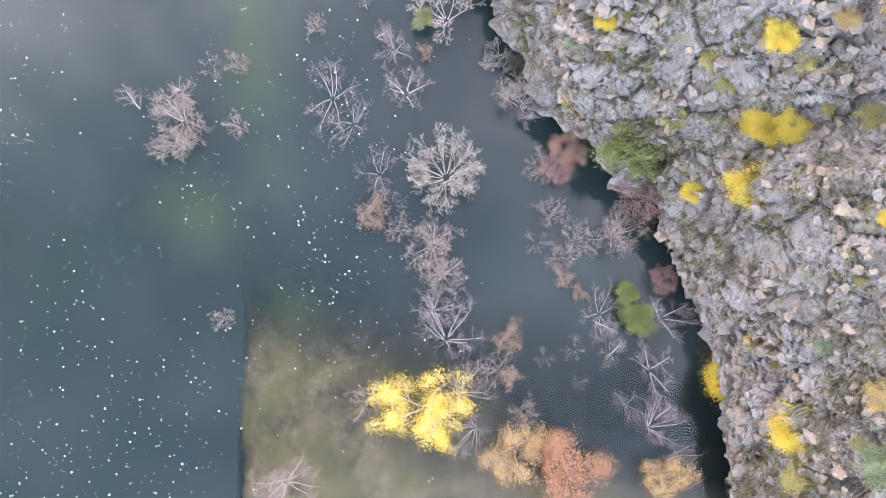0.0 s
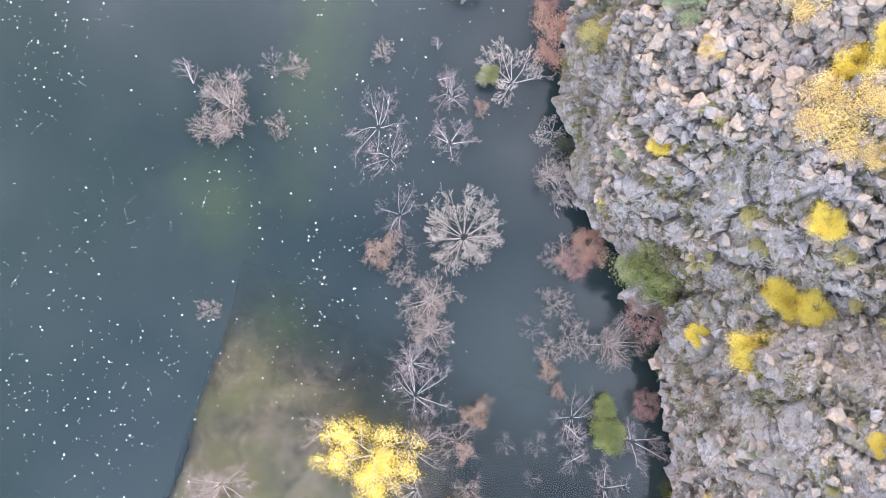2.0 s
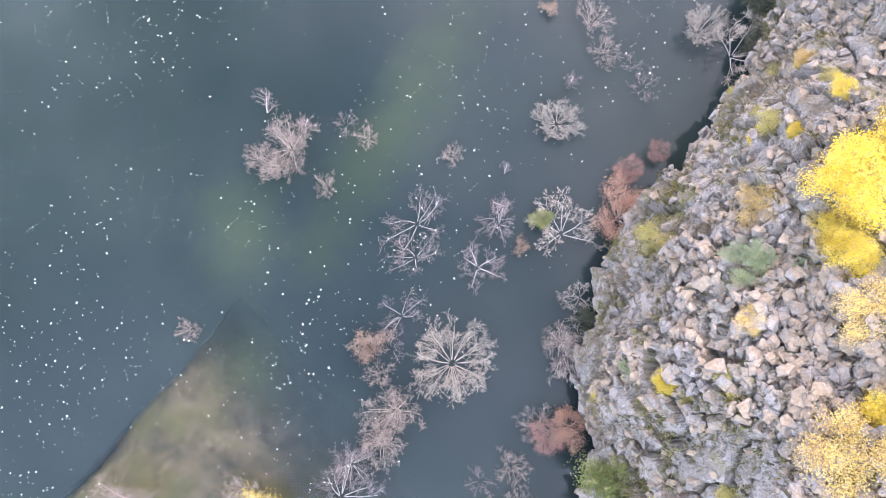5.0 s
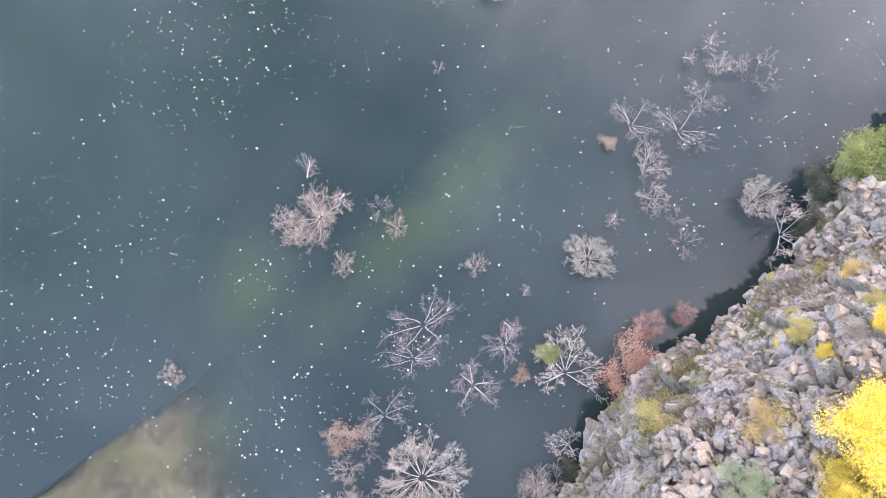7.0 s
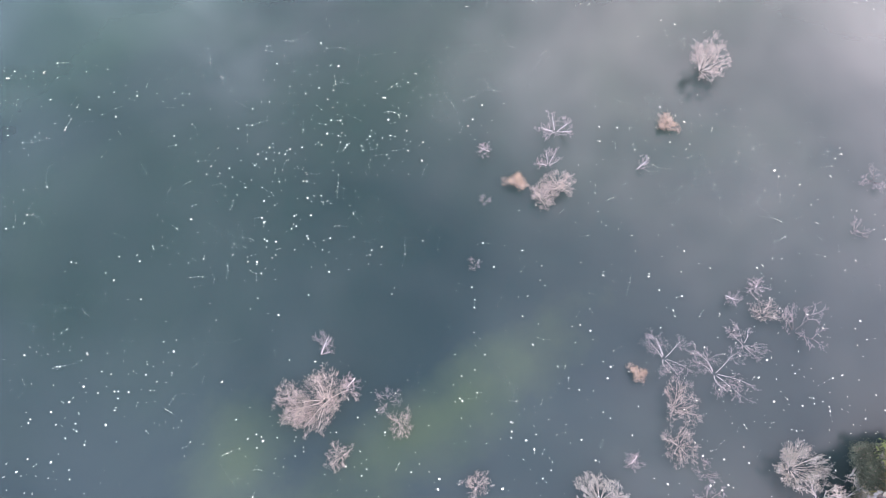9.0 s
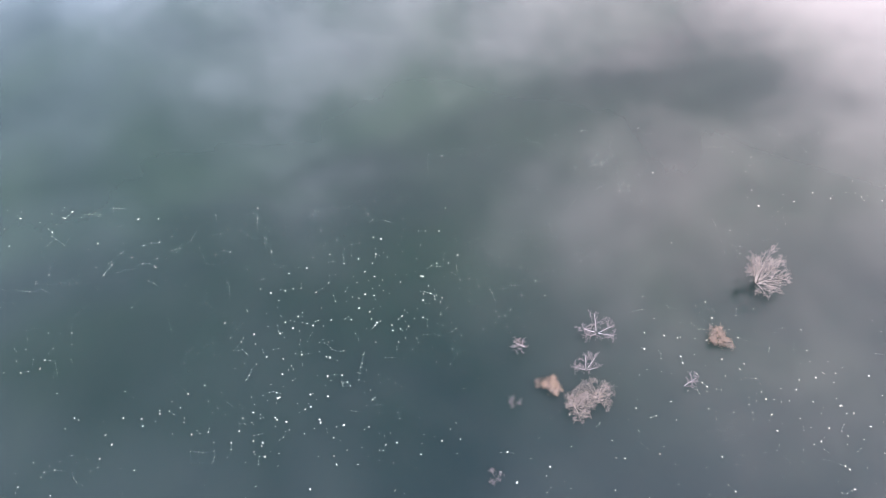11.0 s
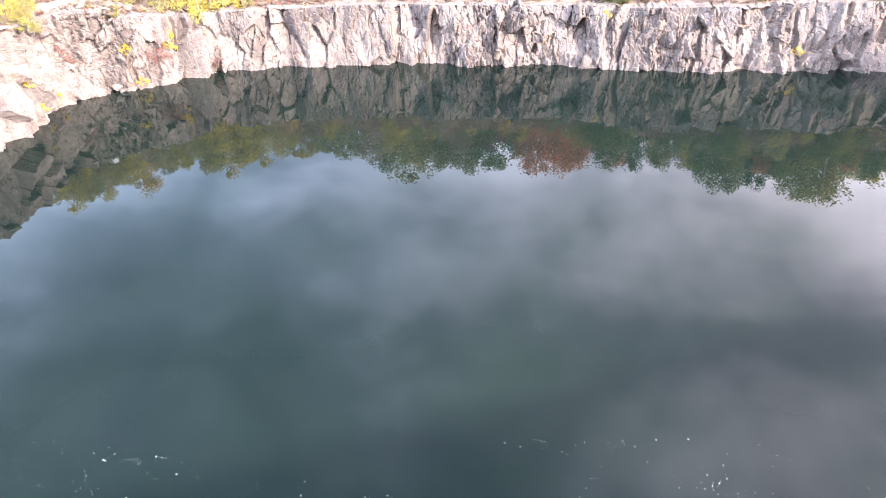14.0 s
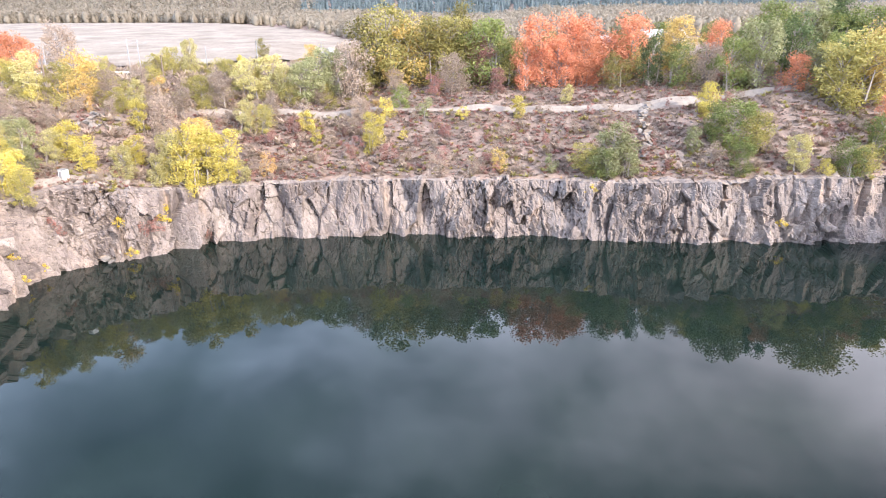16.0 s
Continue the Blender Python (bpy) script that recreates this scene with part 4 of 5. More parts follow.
set_wide(dead, on_cliff([(0.0, -16.4, 0.9), (1.8, -14.9, 0.8), (-2.4, -15.6, 0.9), (12.0, -13.0, 0.8), (14.2, -15.0, 1.2), (12.6, -15.2, 1.0), (10.6, -10.6, 0.7), (11.9, -9.2, 0.9), (17.4, -8.4, 0.9), (19.2, -6.6, 0.7), (21.4, -8.6, 1.0), (28.0, -3.6, 0.9), (30.0, -2.2, 0.8), (33.0, -0.4, 0.9), (15.4, -9.0, 0.7), (3.4, -17.6, 0.8), (8.8, -15.8, 0.7)]), "leafless cliff bushes", 30)


# ---- the far side: trees, brush, track, poles, hut, woods ----
def crown_tree(name, label, category, seed, leaf, height=1.0, lobes=9, leaf_size=0.03, count=900, slim=0.36, trunk=0.25, bark=BARK):
    """A leafy tree one metre high, with limbs in a crown of uneven lobes."""
    rng = random.Random(seed)
    top = tagged(new(name), label, category)
    segs, places = [], []
    stems = 3
    for k in range(stems):
        a = rng.random() * 6.28
        segs.append((Vector((0, 0, -0.06)), Vector((0.05 * math.cos(a) * stems, 0.05 * math.sin(a) * stems, trunk)), 0.022, 0.016, 0))
        segs.append((segs[-1][1], segs[-1][1] + Vector((rng.gauss(0, 0.03), rng.gauss(0, 0.03), 0.42)), 0.016, 0.006, 0))
    for k in range(lobes):
        h = trunk + (0.93 - trunk) * (k + 0.5) / lobes
        wide = slim * math.sin(math.pi * min(1, max(0.2, (h + 0.12) / 1.2))) ** 0.7
        a, r = rng.random() * 6.28, wide * rng.uniform(0.3, 1.0)
        c = Vector((r * math.cos(a), r * math.sin(a), h + rng.gauss(0, 0.045)))
        segs.append((Vector((0, 0, max(0.02, h - 0.22))), c, 0.009, 0.003, 1))
        size = slim * rng.uniform(0.2, 0.52)
        for _ in range(count // lobes):
            v = Vector((rng.gauss(0, 1), rng.gauss(0, 1), rng.gauss(0, 0.85))).normalized() * size * rng.random() ** 0.35
            places.append(c + v)
    part("trunk", mesh_of("trunk", *tubes(segs, 0.002, 4), bark), top)
    tagged(part("crown", mesh_of("crown", *leaves(rng, places, leaf_size, 1, 0.01), leaf), top), kind="stuff")
    return top


def stand(first, spots, group, seed, widen=1.0):
    spread_out(first, [(x, y, h) for x, y, h in spots], group, seed)


def kinds(label, category, leaf, group, spots, seed, **shape):
    """Three shapes of one kind, shared out over the spots."""
    small = [p for p in spots if p[2] < 5]
    large = [p for p in spots if p[2] >= 5]
    for n, (rows, name) in enumerate(((small[0::2], "bush"), (small[1::2], "shrub"), (large[0::2], "tree"), (large[1::2], "tree"))):
        if rows:
            lab = label % name
            if name != "tree":
                t = crown_tree(name, lab, name, seed + n, leaf, lobes=13, leaf_size=0.030, count=1300, slim=shape.get("slim", 0.38) * 1.4, trunk=0.03)
            else:
                t = crown_tree(name, lab, name, seed + n, leaf, lobes=34, leaf_size=0.0195, count=4200, slim=shape.get("slim", 0.38), trunk=0.05)
            stand(t, rows, group, seed + n)


FAR_DKOLIVE = [(-1, 194, 19.0), (14, 196, 19.6), (25, 198, 17.4), (61, 180, 9.0), (-41, 238, 7.3)]
FAR_OLIVE = [(4, 194, 19.6), (19, 196, 19.2), (37, 191, 11.6), (103, 158, 14.7), (109, 160, 16.8), (106, 170, 11.0), (69, 191, 8.0), (81, 148, 8.0), (99, 140, 6.3), (47, 146, 7.8), (-51, 122, 5.6), (-55, 196, 6.9), (-59, 197, 6.3), (-39, 174, 8.9), (-22, 164, 6.1), (-52, 160, 5.7)]
FAR_GOLD = [(9, 194, 19.3), (82, 196, 15.0), (114, 161, 15.0), (30, 150, 4.3), (-35, 158, 7.4), (-62, 162, 9.7), (-25, 237, 6.4)]
FAR_DRY = [(21, 185, 8.9), (6, 186, 6.7), (81, 176, 11.4), (17, 149, 4.7), (24, 149, 3.8), (71, 144, 4.9), (-1, 170, 5.7), (-57, 166, 7.7), (-35, 175, 8.3), (-5, 186, 13.3), (-41, 156, 9.7), (-42, 168, 6.0), (-99, 222, 12.6), (-60, 147, 5.4), (-65, 145, 6.8)]
FAR_CRIMSON = [(28, 194, 11.0), (32, 183, 6.6), (16, 184, 5.2), (-20, 160, 4.2), (-15, 164, 4.3), (-1, 158, 4.1), (7, 155, 4.2), (19, 162, 3.3), (27, 152, 2.9)]
FAR_GREEN = [(31, 194, 16.8), (75, 177, 12.1), (85, 172, 13.5), (106, 194, 17.2), (132, 196, 14.5), (105, 146, 9.7), (77, 149, 10.9), (74, 151, 7.7), (76, 142, 6.4), (96, 140, 7.3), (50, 144, 6.4), (8, 176, 5.9)]
FAR_DKGREEN = [(69, 179, 11.3), (101, 175, 15.5), (125, 198, 15.7)]
FAR_PALEGREEN = [(92, 171, 14.5), (116, 196, 16.1), (101, 166, 9.1), (52, 144, 12.3), (54, 144, 8.2), (40, 148, 4.3), (69, 149, 5.3), (14, 170, 4.9), (-59, 137, 7.9), (-57, 135, 5.2), (-16, 181, 11.3), (-13, 185, 12.1), (-9, 187, 11.0)]
FAR_YEL = [(76, 160, 7.6), (92, 140, 3.8), (36, 169, 5.8), (23, 168, 2.9), (3, 159, 8.6), (5, 170, 4.9), (-13, 166, 5.6), (-10, 162, 3.4), (9, 163, 2.6), (-32, 142, 11.5), (-29, 145, 13.1), (-25, 145, 11.1), (-46, 156, 6.5), (-42, 144, 6.5), (-53, 141, 7.9), (-49, 139, 7.0), (-56, 129, 7.4), (-55, 124, 8.4), (-40, 209, 5.3), (-41, 198, 3.7), (-75, 200, 4.4)]
FAR_PALEYEL = [(87, 142, 7.9), (48, 176, 5.1), (-35, 143, 9.8), (-42, 139, 7.5), (-55, 138, 6.3), (-37, 140, 6.6), (-22, 145, 4.8), (-70, 159, 10.4), (-49, 196, 8.8), (-29, 181, 10.9), (-25, 183, 11.5), (-26, 164, 6.8), (-51, 166, 5.8), (-20, 180, 8.9)]
FAR_ORANGE = [(44, 189, 16.4), (51, 191, 17.2), (57, 193, 16.6), (62, 194, 13.9), (40, 186, 11.3), (48, 186, 12.0), (54, 187, 12.0), (-96, 193, 9.3), (-101, 208, 8.4), (68, 194, 15.7), (92, 196, 12.9), (98, 167, 9.1), (88, 177, 4.0), (77, 178, 3.0), (109, 151, 8.7), (-84, 176, 12.1), (-85, 173, 11.3)]
SLENDER = {"slim": 0.30}
kinds("bright yellow autumn %s on the dry hillside", "tree", FARYELLOW, "yellow hillside trees", FAR_YEL, 100, **SLENDER)
kinds("pale yellow thin-leaved %s on the dry hillside", "tree", STRAW, "pale yellow hillside trees", FAR_PALEYEL, 105, **SLENDER)
kinds("golden autumn %s on the dry hillside", "tree", GOLD, "golden hillside trees", FAR_GOLD, 330)
kinds("olive-brown autumn %s on the dry hillside", "tree", OLIVE, "olive hillside trees", FAR_OLIVE, 110)
kinds("dark olive-green %s on the crest", "tree", DKOLIVE, "dark crest trees", FAR_DKOLIVE, 115)
kinds("green-leaved %s on the dry hillside", "tree", GREEN, "green hillside trees", FAR_GREEN, 120)
kinds("dark green %s on the crest", "tree", DKGREEN, "dark green crest trees", FAR_DKGREEN, 125)
kinds("pale grey-green willow %s on the hillside", "tree", SILVER, "pale green hillside trees", FAR_PALEGREEN, 340, **SLENDER)
kinds("dark red autumn %s on the dry hillside", "tree", CRIMSON, "red hillside bushes", FAR_CRIMSON, 130)
kinds("brownish leafless %s on the dry hillside", "tree", DRY, "leafless hillside trees", FAR_DRY, 350)
kinds("bright orange autumn %s on the crest", "tree", ORANGE, "orange crest trees", FAR_ORANGE, 140)

# trees behind the crest and along the east shore, which close the treeline
rng = random.Random(77)
behind = [(x + rng.uniform(-3, 3), rng.uniform(196, 222), rng.uniform(8, 14)) for x in range(16, 135, 6)]
kinds("olive-green autumn %s on the crest", "tree", DKOLIVE, "crest trees", behind[0::2], 150)
kinds("green %s on the crest", "tree", GREEN, "crest trees", behind[1::2], 160)
east = []
while len(east) < 46:
    x, y = rng.uniform(112, 175), rng.uniform(60, 185)
    if shore_distance(np.array([x]), np.array([y]))[0] > 5:
        east.append((x, y, rng.uniform(6, 13)))
kinds("olive-brown %s above the east wall", "tree", OLIVE, "east shore trees", east[0::3], 170)
kinds("green %s above the east wall", "tree", GREEN, "east shore trees", east[1::3], 180)
kinds("yellow %s above the east wall", "tree", FARYELLOW, "east shore trees", east[2::3], 190)
west = []
while len(west) < 22:
    x, y = rng.uniform(-95, -55), rng.uniform(95, 170)
    if shore_distance(np.array([x]), np.array([y]))[0] > 5:
        west.append((x, y, rng.uniform(3, 6)))
kinds("yellow %s above the west wall", "tree", FARYELLOW, "west shore trees", west[0::2], 200)
kinds("olive %s above the west wall", "tree", OLIVE, "west shore trees", west[1::2], 210)


def strewn(n, seed, least, most, lo, hi, box):
    got, r2 = [], random.Random(seed)
    while len(got) < n:
        x, y = r2.uniform(box[0], box[1]), r2.uniform(box[2], box[3])
        if least < shore_distance(np.array([x]), np.array([y]))[0] < most:
            got.append((x, y, r2.uniform(lo, hi)))
    return got


kinds("brownish leafless %s on the talus", "bush", DRY, "talus bushes", strewn(90, 1, 4, 28, 1.2, 3.2, (-60, 110, 120, 180)), 220)
kinds("reddish %s on the talus", "bush", CRIMSON, "talus bushes", strewn(60, 2, 4, 30, 1.0, 2.6, (-60, 110, 120, 180)), 230)
kinds("olive %s on the brushy shelf", "bush", OLIVE, "shelf bushes", strewn(60, 3, 30, 70, 2.5, 5.5, (-90, 0, 150, 225)), 240)
kinds("brown %s on the brushy shelf", "bush", DRY, "shelf bushes", strewn(60, 4, 26, 75, 2.0, 5.5, (-90, 10, 150, 225)), 250)
kinds("beige leafless %s on the brushy shelf", "bush", DRY, "shelf bushes", strewn(26, 14, 9, 60, 2.0, 4.6, (-80, -2, 140, 205)), 300)
kinds("dull yellow %s on the brushy shelf", "bush", AMBER, "shelf bushes", strewn(10, 15, 7, 60, 1.8, 4.2, (-80, 4, 140, 205)), 310)
kinds("beige leafless %s on the talus", "bush", DRY, "talus bushes", strewn(16, 16, 4, 26, 1.5, 3.2, (0, 112, 135, 175)), 320)
kinds("dark green %s behind the crest", "tree", GREEN, "crest trees", [(100 + 7 * k, 196 + 5 * (k % 3), 11 + (k % 4)) for k in range(8)], 260)
kinds("pale yellow-green %s above the west wall", "tree", STRAW, "west shore trees", [(-57, 121, 4.5), (-60, 126, 5.5), (-58, 133, 5.2), (-63, 118, 5.0), (-61, 137, 6.0)], 270)


# bushes rooted in the far wall
def wall_bushes(leaf, label, spots, seed):
    first = crown_tree("wall_bush", label, "bush", seed, leaf, lobes=7, leaf_size=0.045, count=520, slim=0.55, trunk=0.06)
    spread_out(first, [(x, y, k, z - 0.3) for x, y, z, k in spots], "bushes on the far wall", seed)


wall_bushes(YELLOW, "small yellow bush rooted in the quarry wall", [(-34.6, 136.3, 6.0, 3.4), (83.8, 138.0, 3.3, 1.7), (47.1, 141.6, 9.3, 2.0), (-38.9, 130.9, 1.0, 2.0), (-49.0, 115.9, 1.4, 1.5), (-49.5, 121.3, 1.5, 1.4), (-50.3, 115.9, 5.2, 1.4), (-40.9, 131.9, 6.2, 2.2)], 290)
wall_bushes(CRIMSON, "small reddish bush rooted in the quarry wall", [(-36.0, 134.5, 4.8, 3.0), (-37.6, 133.1, 4.1, 2.6), (-31.4, 138.6, 3.3, 1.8), (-28.7, 141.2, 1.2, 1.8), (-49.0, 126.8, 6.2, 1.8), (-50.1, 126.6, 7.8, 1.8)], 291)


def scatter_land(n, seed, x0, x1, y0, y1, least, most, thick=None):
    r = np.random.RandomState(seed)
    x, y = r.uniform(x0, x1, n * 4), r.uniform(y0, y1, n * 4)
    d = shore_distance(x, y)
    ok = (d > least) & (d < most) & ~((d > 27.4) & (d < 31) & (y > 150))
    if thick:
        ok &= value_noise(np.stack([x, y, 0 * x], 1), thick, seed) > r.uniform(-0.9, 0.7, n * 4)
    x, y, d = x[ok][:n], y[ok][:n], d[ok][:n]
    return np.stack([x, y, land(x, y, d)], 1)


def brush(name, label, mat, n, seed, size, area, least=3, most=75, thick=12):
    """Low scrub, each clump a spray of thin blades."""
    r = np.random.RandomState(seed)
    at = scatter_land(n, seed, *area, least, most, thick)
    k = 26
    c = np.repeat(at, k, 0)
    big = np.repeat(size * r.uniform(0.5, 1.5, len(at)), k)
    a = r.uniform(0, 6.283, len(c))
    way = np.stack([np.cos(a) * r.uniform(0.2, 1.0, len(c)), np.sin(a) * r.uniform(0.2, 1.0, len(c)), r.uniform(0.2, 0.75, len(c))], 1) * big[:, None]
    side = np.stack([-np.sin(a), np.cos(a), 0 * a], 1) * (big * 0.11)[:, None]
    start = c + way * r.uniform(0.1, 0.5, len(c))[:, None]
    v = np.stack([start - side, start + side, start + way * 0.55 + side * 0.4], 1).reshape(-1, 3)
    f = np.arange(len(v)).reshape(-1, 3)
    return tagged(new(name, mesh_of(name, v, f, mat)), label, "brush", kind="stuff")


HILL = (-75, 125, 120, 215)
brush("dry_brush", "dry tan scrub and grass over the hillside", DRYGRASS, 26000, 5, 0.62, HILL, 3, 75, None)
brush("red_brush", "low reddish-brown scrub on the hillside", CRIMSON, 3200, 6, 0.8, HILL, 4, 45, 9)
brush("olive_brush", "low olive-green scrub on the hillside", OLIVE, 1900, 7, 1.1, HILL, 3, 90, 10)
brush("tall_brush", "tall beige leafless scrub on the brushy shelf", DRY, 420, 17, 2.3, (-80, 0, 140, 208), 8, 70, 14)
brush("tall_brush", "tall beige leafless scrub on the talus", DRY, 160, 18, 1.7, (0, 112, 135, 178), 4, 27, 14)
brush("straw_brush", "pale yellow grass along the rim and track", AMBER, 320, 8, 0.6, HILL, 2.5, 50, 14)


def stone_shape(rng, flat=0.7):
    """An angular stone about one metre across."""
    bm = bmesh.new()
    for _ in range(13):
        v = Vector((rng.gauss(0, 1), rng.gauss(0, 1), rng.gauss(0, 1))).normalized() * rng.uniform(0.4, 0.55)
        bm.verts.new((v.x * rng.uniform(0.9, 1.2), v.y, v.z * flat))
    bmesh.ops.convex_hull(bm, input=bm.verts)
    loose = [v for v in bm.verts if not v.link_faces]
    bmesh.ops.delete(bm, geom=loose, context="VERTS")
    bm.verts.index_update()
    vs, fs = [tuple(v.co) for v in bm.verts], [tuple(v.index for v in f.verts) for f in bm.faces]
    bm.free()
    return vs, fs


SHAPES = [stone_shape(random.Random(300 + k), 0.55 + 0.05 * (k % 5)) for k in range(14)]


def stones(places, sizes, seed):
    rng = random.Random(seed)
    vs, fs = [], []
    for p, k in zip(places, sizes):
        v, f = SHAPES[rng.randrange(len(SHAPES))]
        m = pose(*p, rng.uniform(-30, 30), rng.uniform(-30, 30), rng.uniform(0, 360)) @ Matrix.Scale(k, 4)
        n = len(vs)
        vs += [tuple(m @ Vector(c)) for c in v]
        fs += [tuple(i + n for i in g) for g in f]
    return vs, fs


r = np.random.RandomState(9)
at = scatter_land(2200, 19, *HILL, 3, 34, 8)
tagged(new("scree", mesh_of("scree", *stones(at, 0.25 + 0.9 * r.random(len(at)) ** 3, 20), ROCK_FAR)), "loose pale stones strewn over the talus slope", "stones", kind="stuff")

# the track along the slope
def ribbon(points, wide, raised):
    vs, fs = [], []
    pts = [Vector((x, y, 0)) for x, y in points]
    fine = []
    for a, b in zip(pts, pts[1:]):
        n = max(2, int((b - a).length / 1.2))
        fine += [a.lerp(b, k / n) for k in range(n)]
    fine.append(pts[-1])
    for k, p in enumerate(fine):
        w = (fine[min(k + 1, len(fine) - 1)] - fine[max(k - 1, 0)]).normalized()
        side = Vector((-w.y, w.x, 0)) * wide * 0.5
        for u, up in ((-1.02, -0.3), (-1, raised), (-0.33, 0.7 * raised), (0.33, 0.35 * raised), (1, -0.1)):
            q = p + side * u
            vs.append((q.x, q.y, ground_z(q.x, q.y) + up))
    for k in range(len(fine) - 1):
        for j in range(4):
            fs.append((5 * k + j, 5 * k + j + 1, 5 * k + j + 6, 5 * k + j + 5))
    return vs, fs


structure("track", mesh_of("track", *ribbon([(112, 166), (95, 167), (76, 168), (61, 169), (42, 172.5), (20, 173.5), (-1, 174.5), (-16, 172), (-30, 172), (-44, 172), (-60, 170), (-85, 164)], 3.2, 0.62), TRACK), "pale trodden track across the hillside")
structure("track", mesh_of("track", *ribbon([(-41, 137.5), (-46, 137), (-50, 134.5), (-54, 131), (-60, 127)], 2.6, 0.4), TRACK), "pale trodden track near the rim")
FIELD_AT = [(-420, 216), (-250, 214), (-110, 213), (-48, 226), (-14, 262), (-6, 300), (-34, 360), (-80, 440), (-130, 510), (-205, 545), (-330, 525), (-420, 480)]
gx2, gy2 = np.meshgrid(np.arange(-440, 60, 6.0), np.arange(210, 560, 6.0))
fx, fy = gx2.ravel(), gy2.ravel()


def in_field(fx, fy):
    inside = np.zeros(len(fx), bool)
    for (ax, ay), (bx2, by2) in zip(FIELD_AT, FIELD_AT[1:] + FIELD_AT[:1]):
        cross = (ay > fy) != (by2 > fy)
        inside ^= cross & (fx < (bx2 - ax) * (fy - ay) / (by2 - ay + 1e-9) + ax)
    return inside


inside = in_field(fx, fy)
quads = [q for q in sheet(gx2.shape[0], gx2.shape[1]).tolist() if all(inside[i] for i in q)]
structure("field", mesh_of("field", np.stack([fx, fy, land(fx, fy) + 0.55], 1), quads, FIELD, True), "mown pale field on the slope beyond the railway")

# woods on the hills
def woods(name, label, mat, n, seed, area, height, cone, size, sprays=44, grain=1.0):
    """Far trees, each a crown of many loose sprays round a domed or pointed outline."""
    r = np.random.RandomState(seed)
    x, y = r.uniform(area[0], area[1], n), r.uniform(area[2], area[3], n)
    clear = ~in_field(x, y)
    x, y = x[clear], y[clear]
    n = len(x)
    foot = np.stack([x, y, land(x, y)], 1)
    tall, round_ = height * r.uniform(0.65, 1.25, n), size * r.uniform(0.7, 1.3, n)
    # the body of each crown: four uneven rings and a tip
    rows = ((0.0, 1.0), (0.3, 0.72), (0.62, 0.4), (0.9, 0.1)) if cone else ((0.05, 0.7), (0.4, 1.0), (0.72, 0.78), (0.95, 0.3))
    turn = np.arange(7) * 0.8976
    body = np.zeros((n, 4, 7, 3))
    for k, (hh, ww) in enumerate(rows):
        reach = (0.62 * round_ * ww)[:, None] * r.uniform(0.75, 1.2, (n, 7))
        body[:, k, :, 0] = foot[:, 0, None] + reach * np.cos(turn)
        body[:, k, :, 1] = foot[:, 1, None] + reach * np.sin(turn)
        body[:, k, :, 2] = foot[:, 2, None] + tall[:, None] * (0.8 * hh + r.uniform(-0.06, 0.06, (n, 7)))
    first = (np.arange(n) * 28)[:, None, None] + (np.arange(3) * 7)[None, :, None]
    step, after = np.arange(7)[None, None], ((np.arange(7) + 1) % 7)[None, None]
    quads = np.stack([first + step, first + after, first + after + 7, first + step + 7], -1).reshape(-1, 4)
    caps = (np.arange(n) * 28 + 21)[:, None] + np.arange(7)[None]
    crowns = mesh_of(name, body.reshape(-1, 3), quads.tolist() + caps.tolist(), mat, True)
    tagged(new(name, crowns), label, "woods", kind="stuff")
    at = np.repeat(foot, sprays, 0)
    h = np.repeat(tall, sprays)
    w = np.repeat(round_, sprays)
    u, a = r.random(len(h)), r.uniform(0, 6.283, len(h))
    wide = w * ((1 - u) * 0.95 + 0.05 if cone else np.sqrt(np.clip(1 - (1.7 * u - 0.75) ** 2, 0.02, 1))) * r.uniform(0.6, 1.1, len(h))
    mid = at + np.stack([wide * np.cos(a), wide * np.sin(a), h * (0.12 + 0.9 * u)], 1)
    big = (grain * r.uniform(0.6, 1.3, len(h)))[:, None]
    tri = [mid + r.normal(0, 0.75, mid.shape) * big for _ in range(3)]
    v = np.stack(tri, 1).reshape(-1, 3)
    return tagged(new(name, mesh_of(name, v, np.arange(len(v)).reshape(-1, 3), mat)), label, "woods", kind="stuff")


woods("woods", "brown-green autumn woods on the hills", WOODS, 5200, 51, (-560, 560, 530, 660), 10, False, 3.5, 64, 0.8)
woods("woods", "brown-green autumn woods on the hills", WOODS, 2200, 52, (-120, 420, 290, 548), 8, False, 3.3, 80, 0.65)
woods("woods", "brown-green autumn woods on the hills", WOODS, 3500, 54, (-1000, -120, 660, 1100), 10, False, 4.5, 40, 1.2)
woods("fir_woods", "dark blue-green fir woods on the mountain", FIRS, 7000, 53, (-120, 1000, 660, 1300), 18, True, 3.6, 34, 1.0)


# ---- small things ----
def box_bm(size, at=(0, 0, 0), bevel=0.02):
    bm = bmesh.new()
    bmesh.ops.create_cube(bm, size=1.0)
    bmesh.ops.scale(bm, vec=size, verts=bm.verts)
    bmesh.ops.translate(bm, vec=at, verts=bm.verts)
    if bevel:
        bmesh.ops.bevel(bm, geom=bm.edges[:], offset=bevel, segments=1, affect="EDGES")
    return bm


def to_mesh(bm, name, mat):
    me = bpy.data.meshes.new(name)
    bm.to_mesh(me)
    bm.free()
    me.materials.append(mat)
    return me


def rod(a, b, r0, r1, name, mat, sides=8):
    return mesh_of(name, *tubes([(Vector(a), Vector(b), r0, r1, 0)], 0.01, sides), mat)


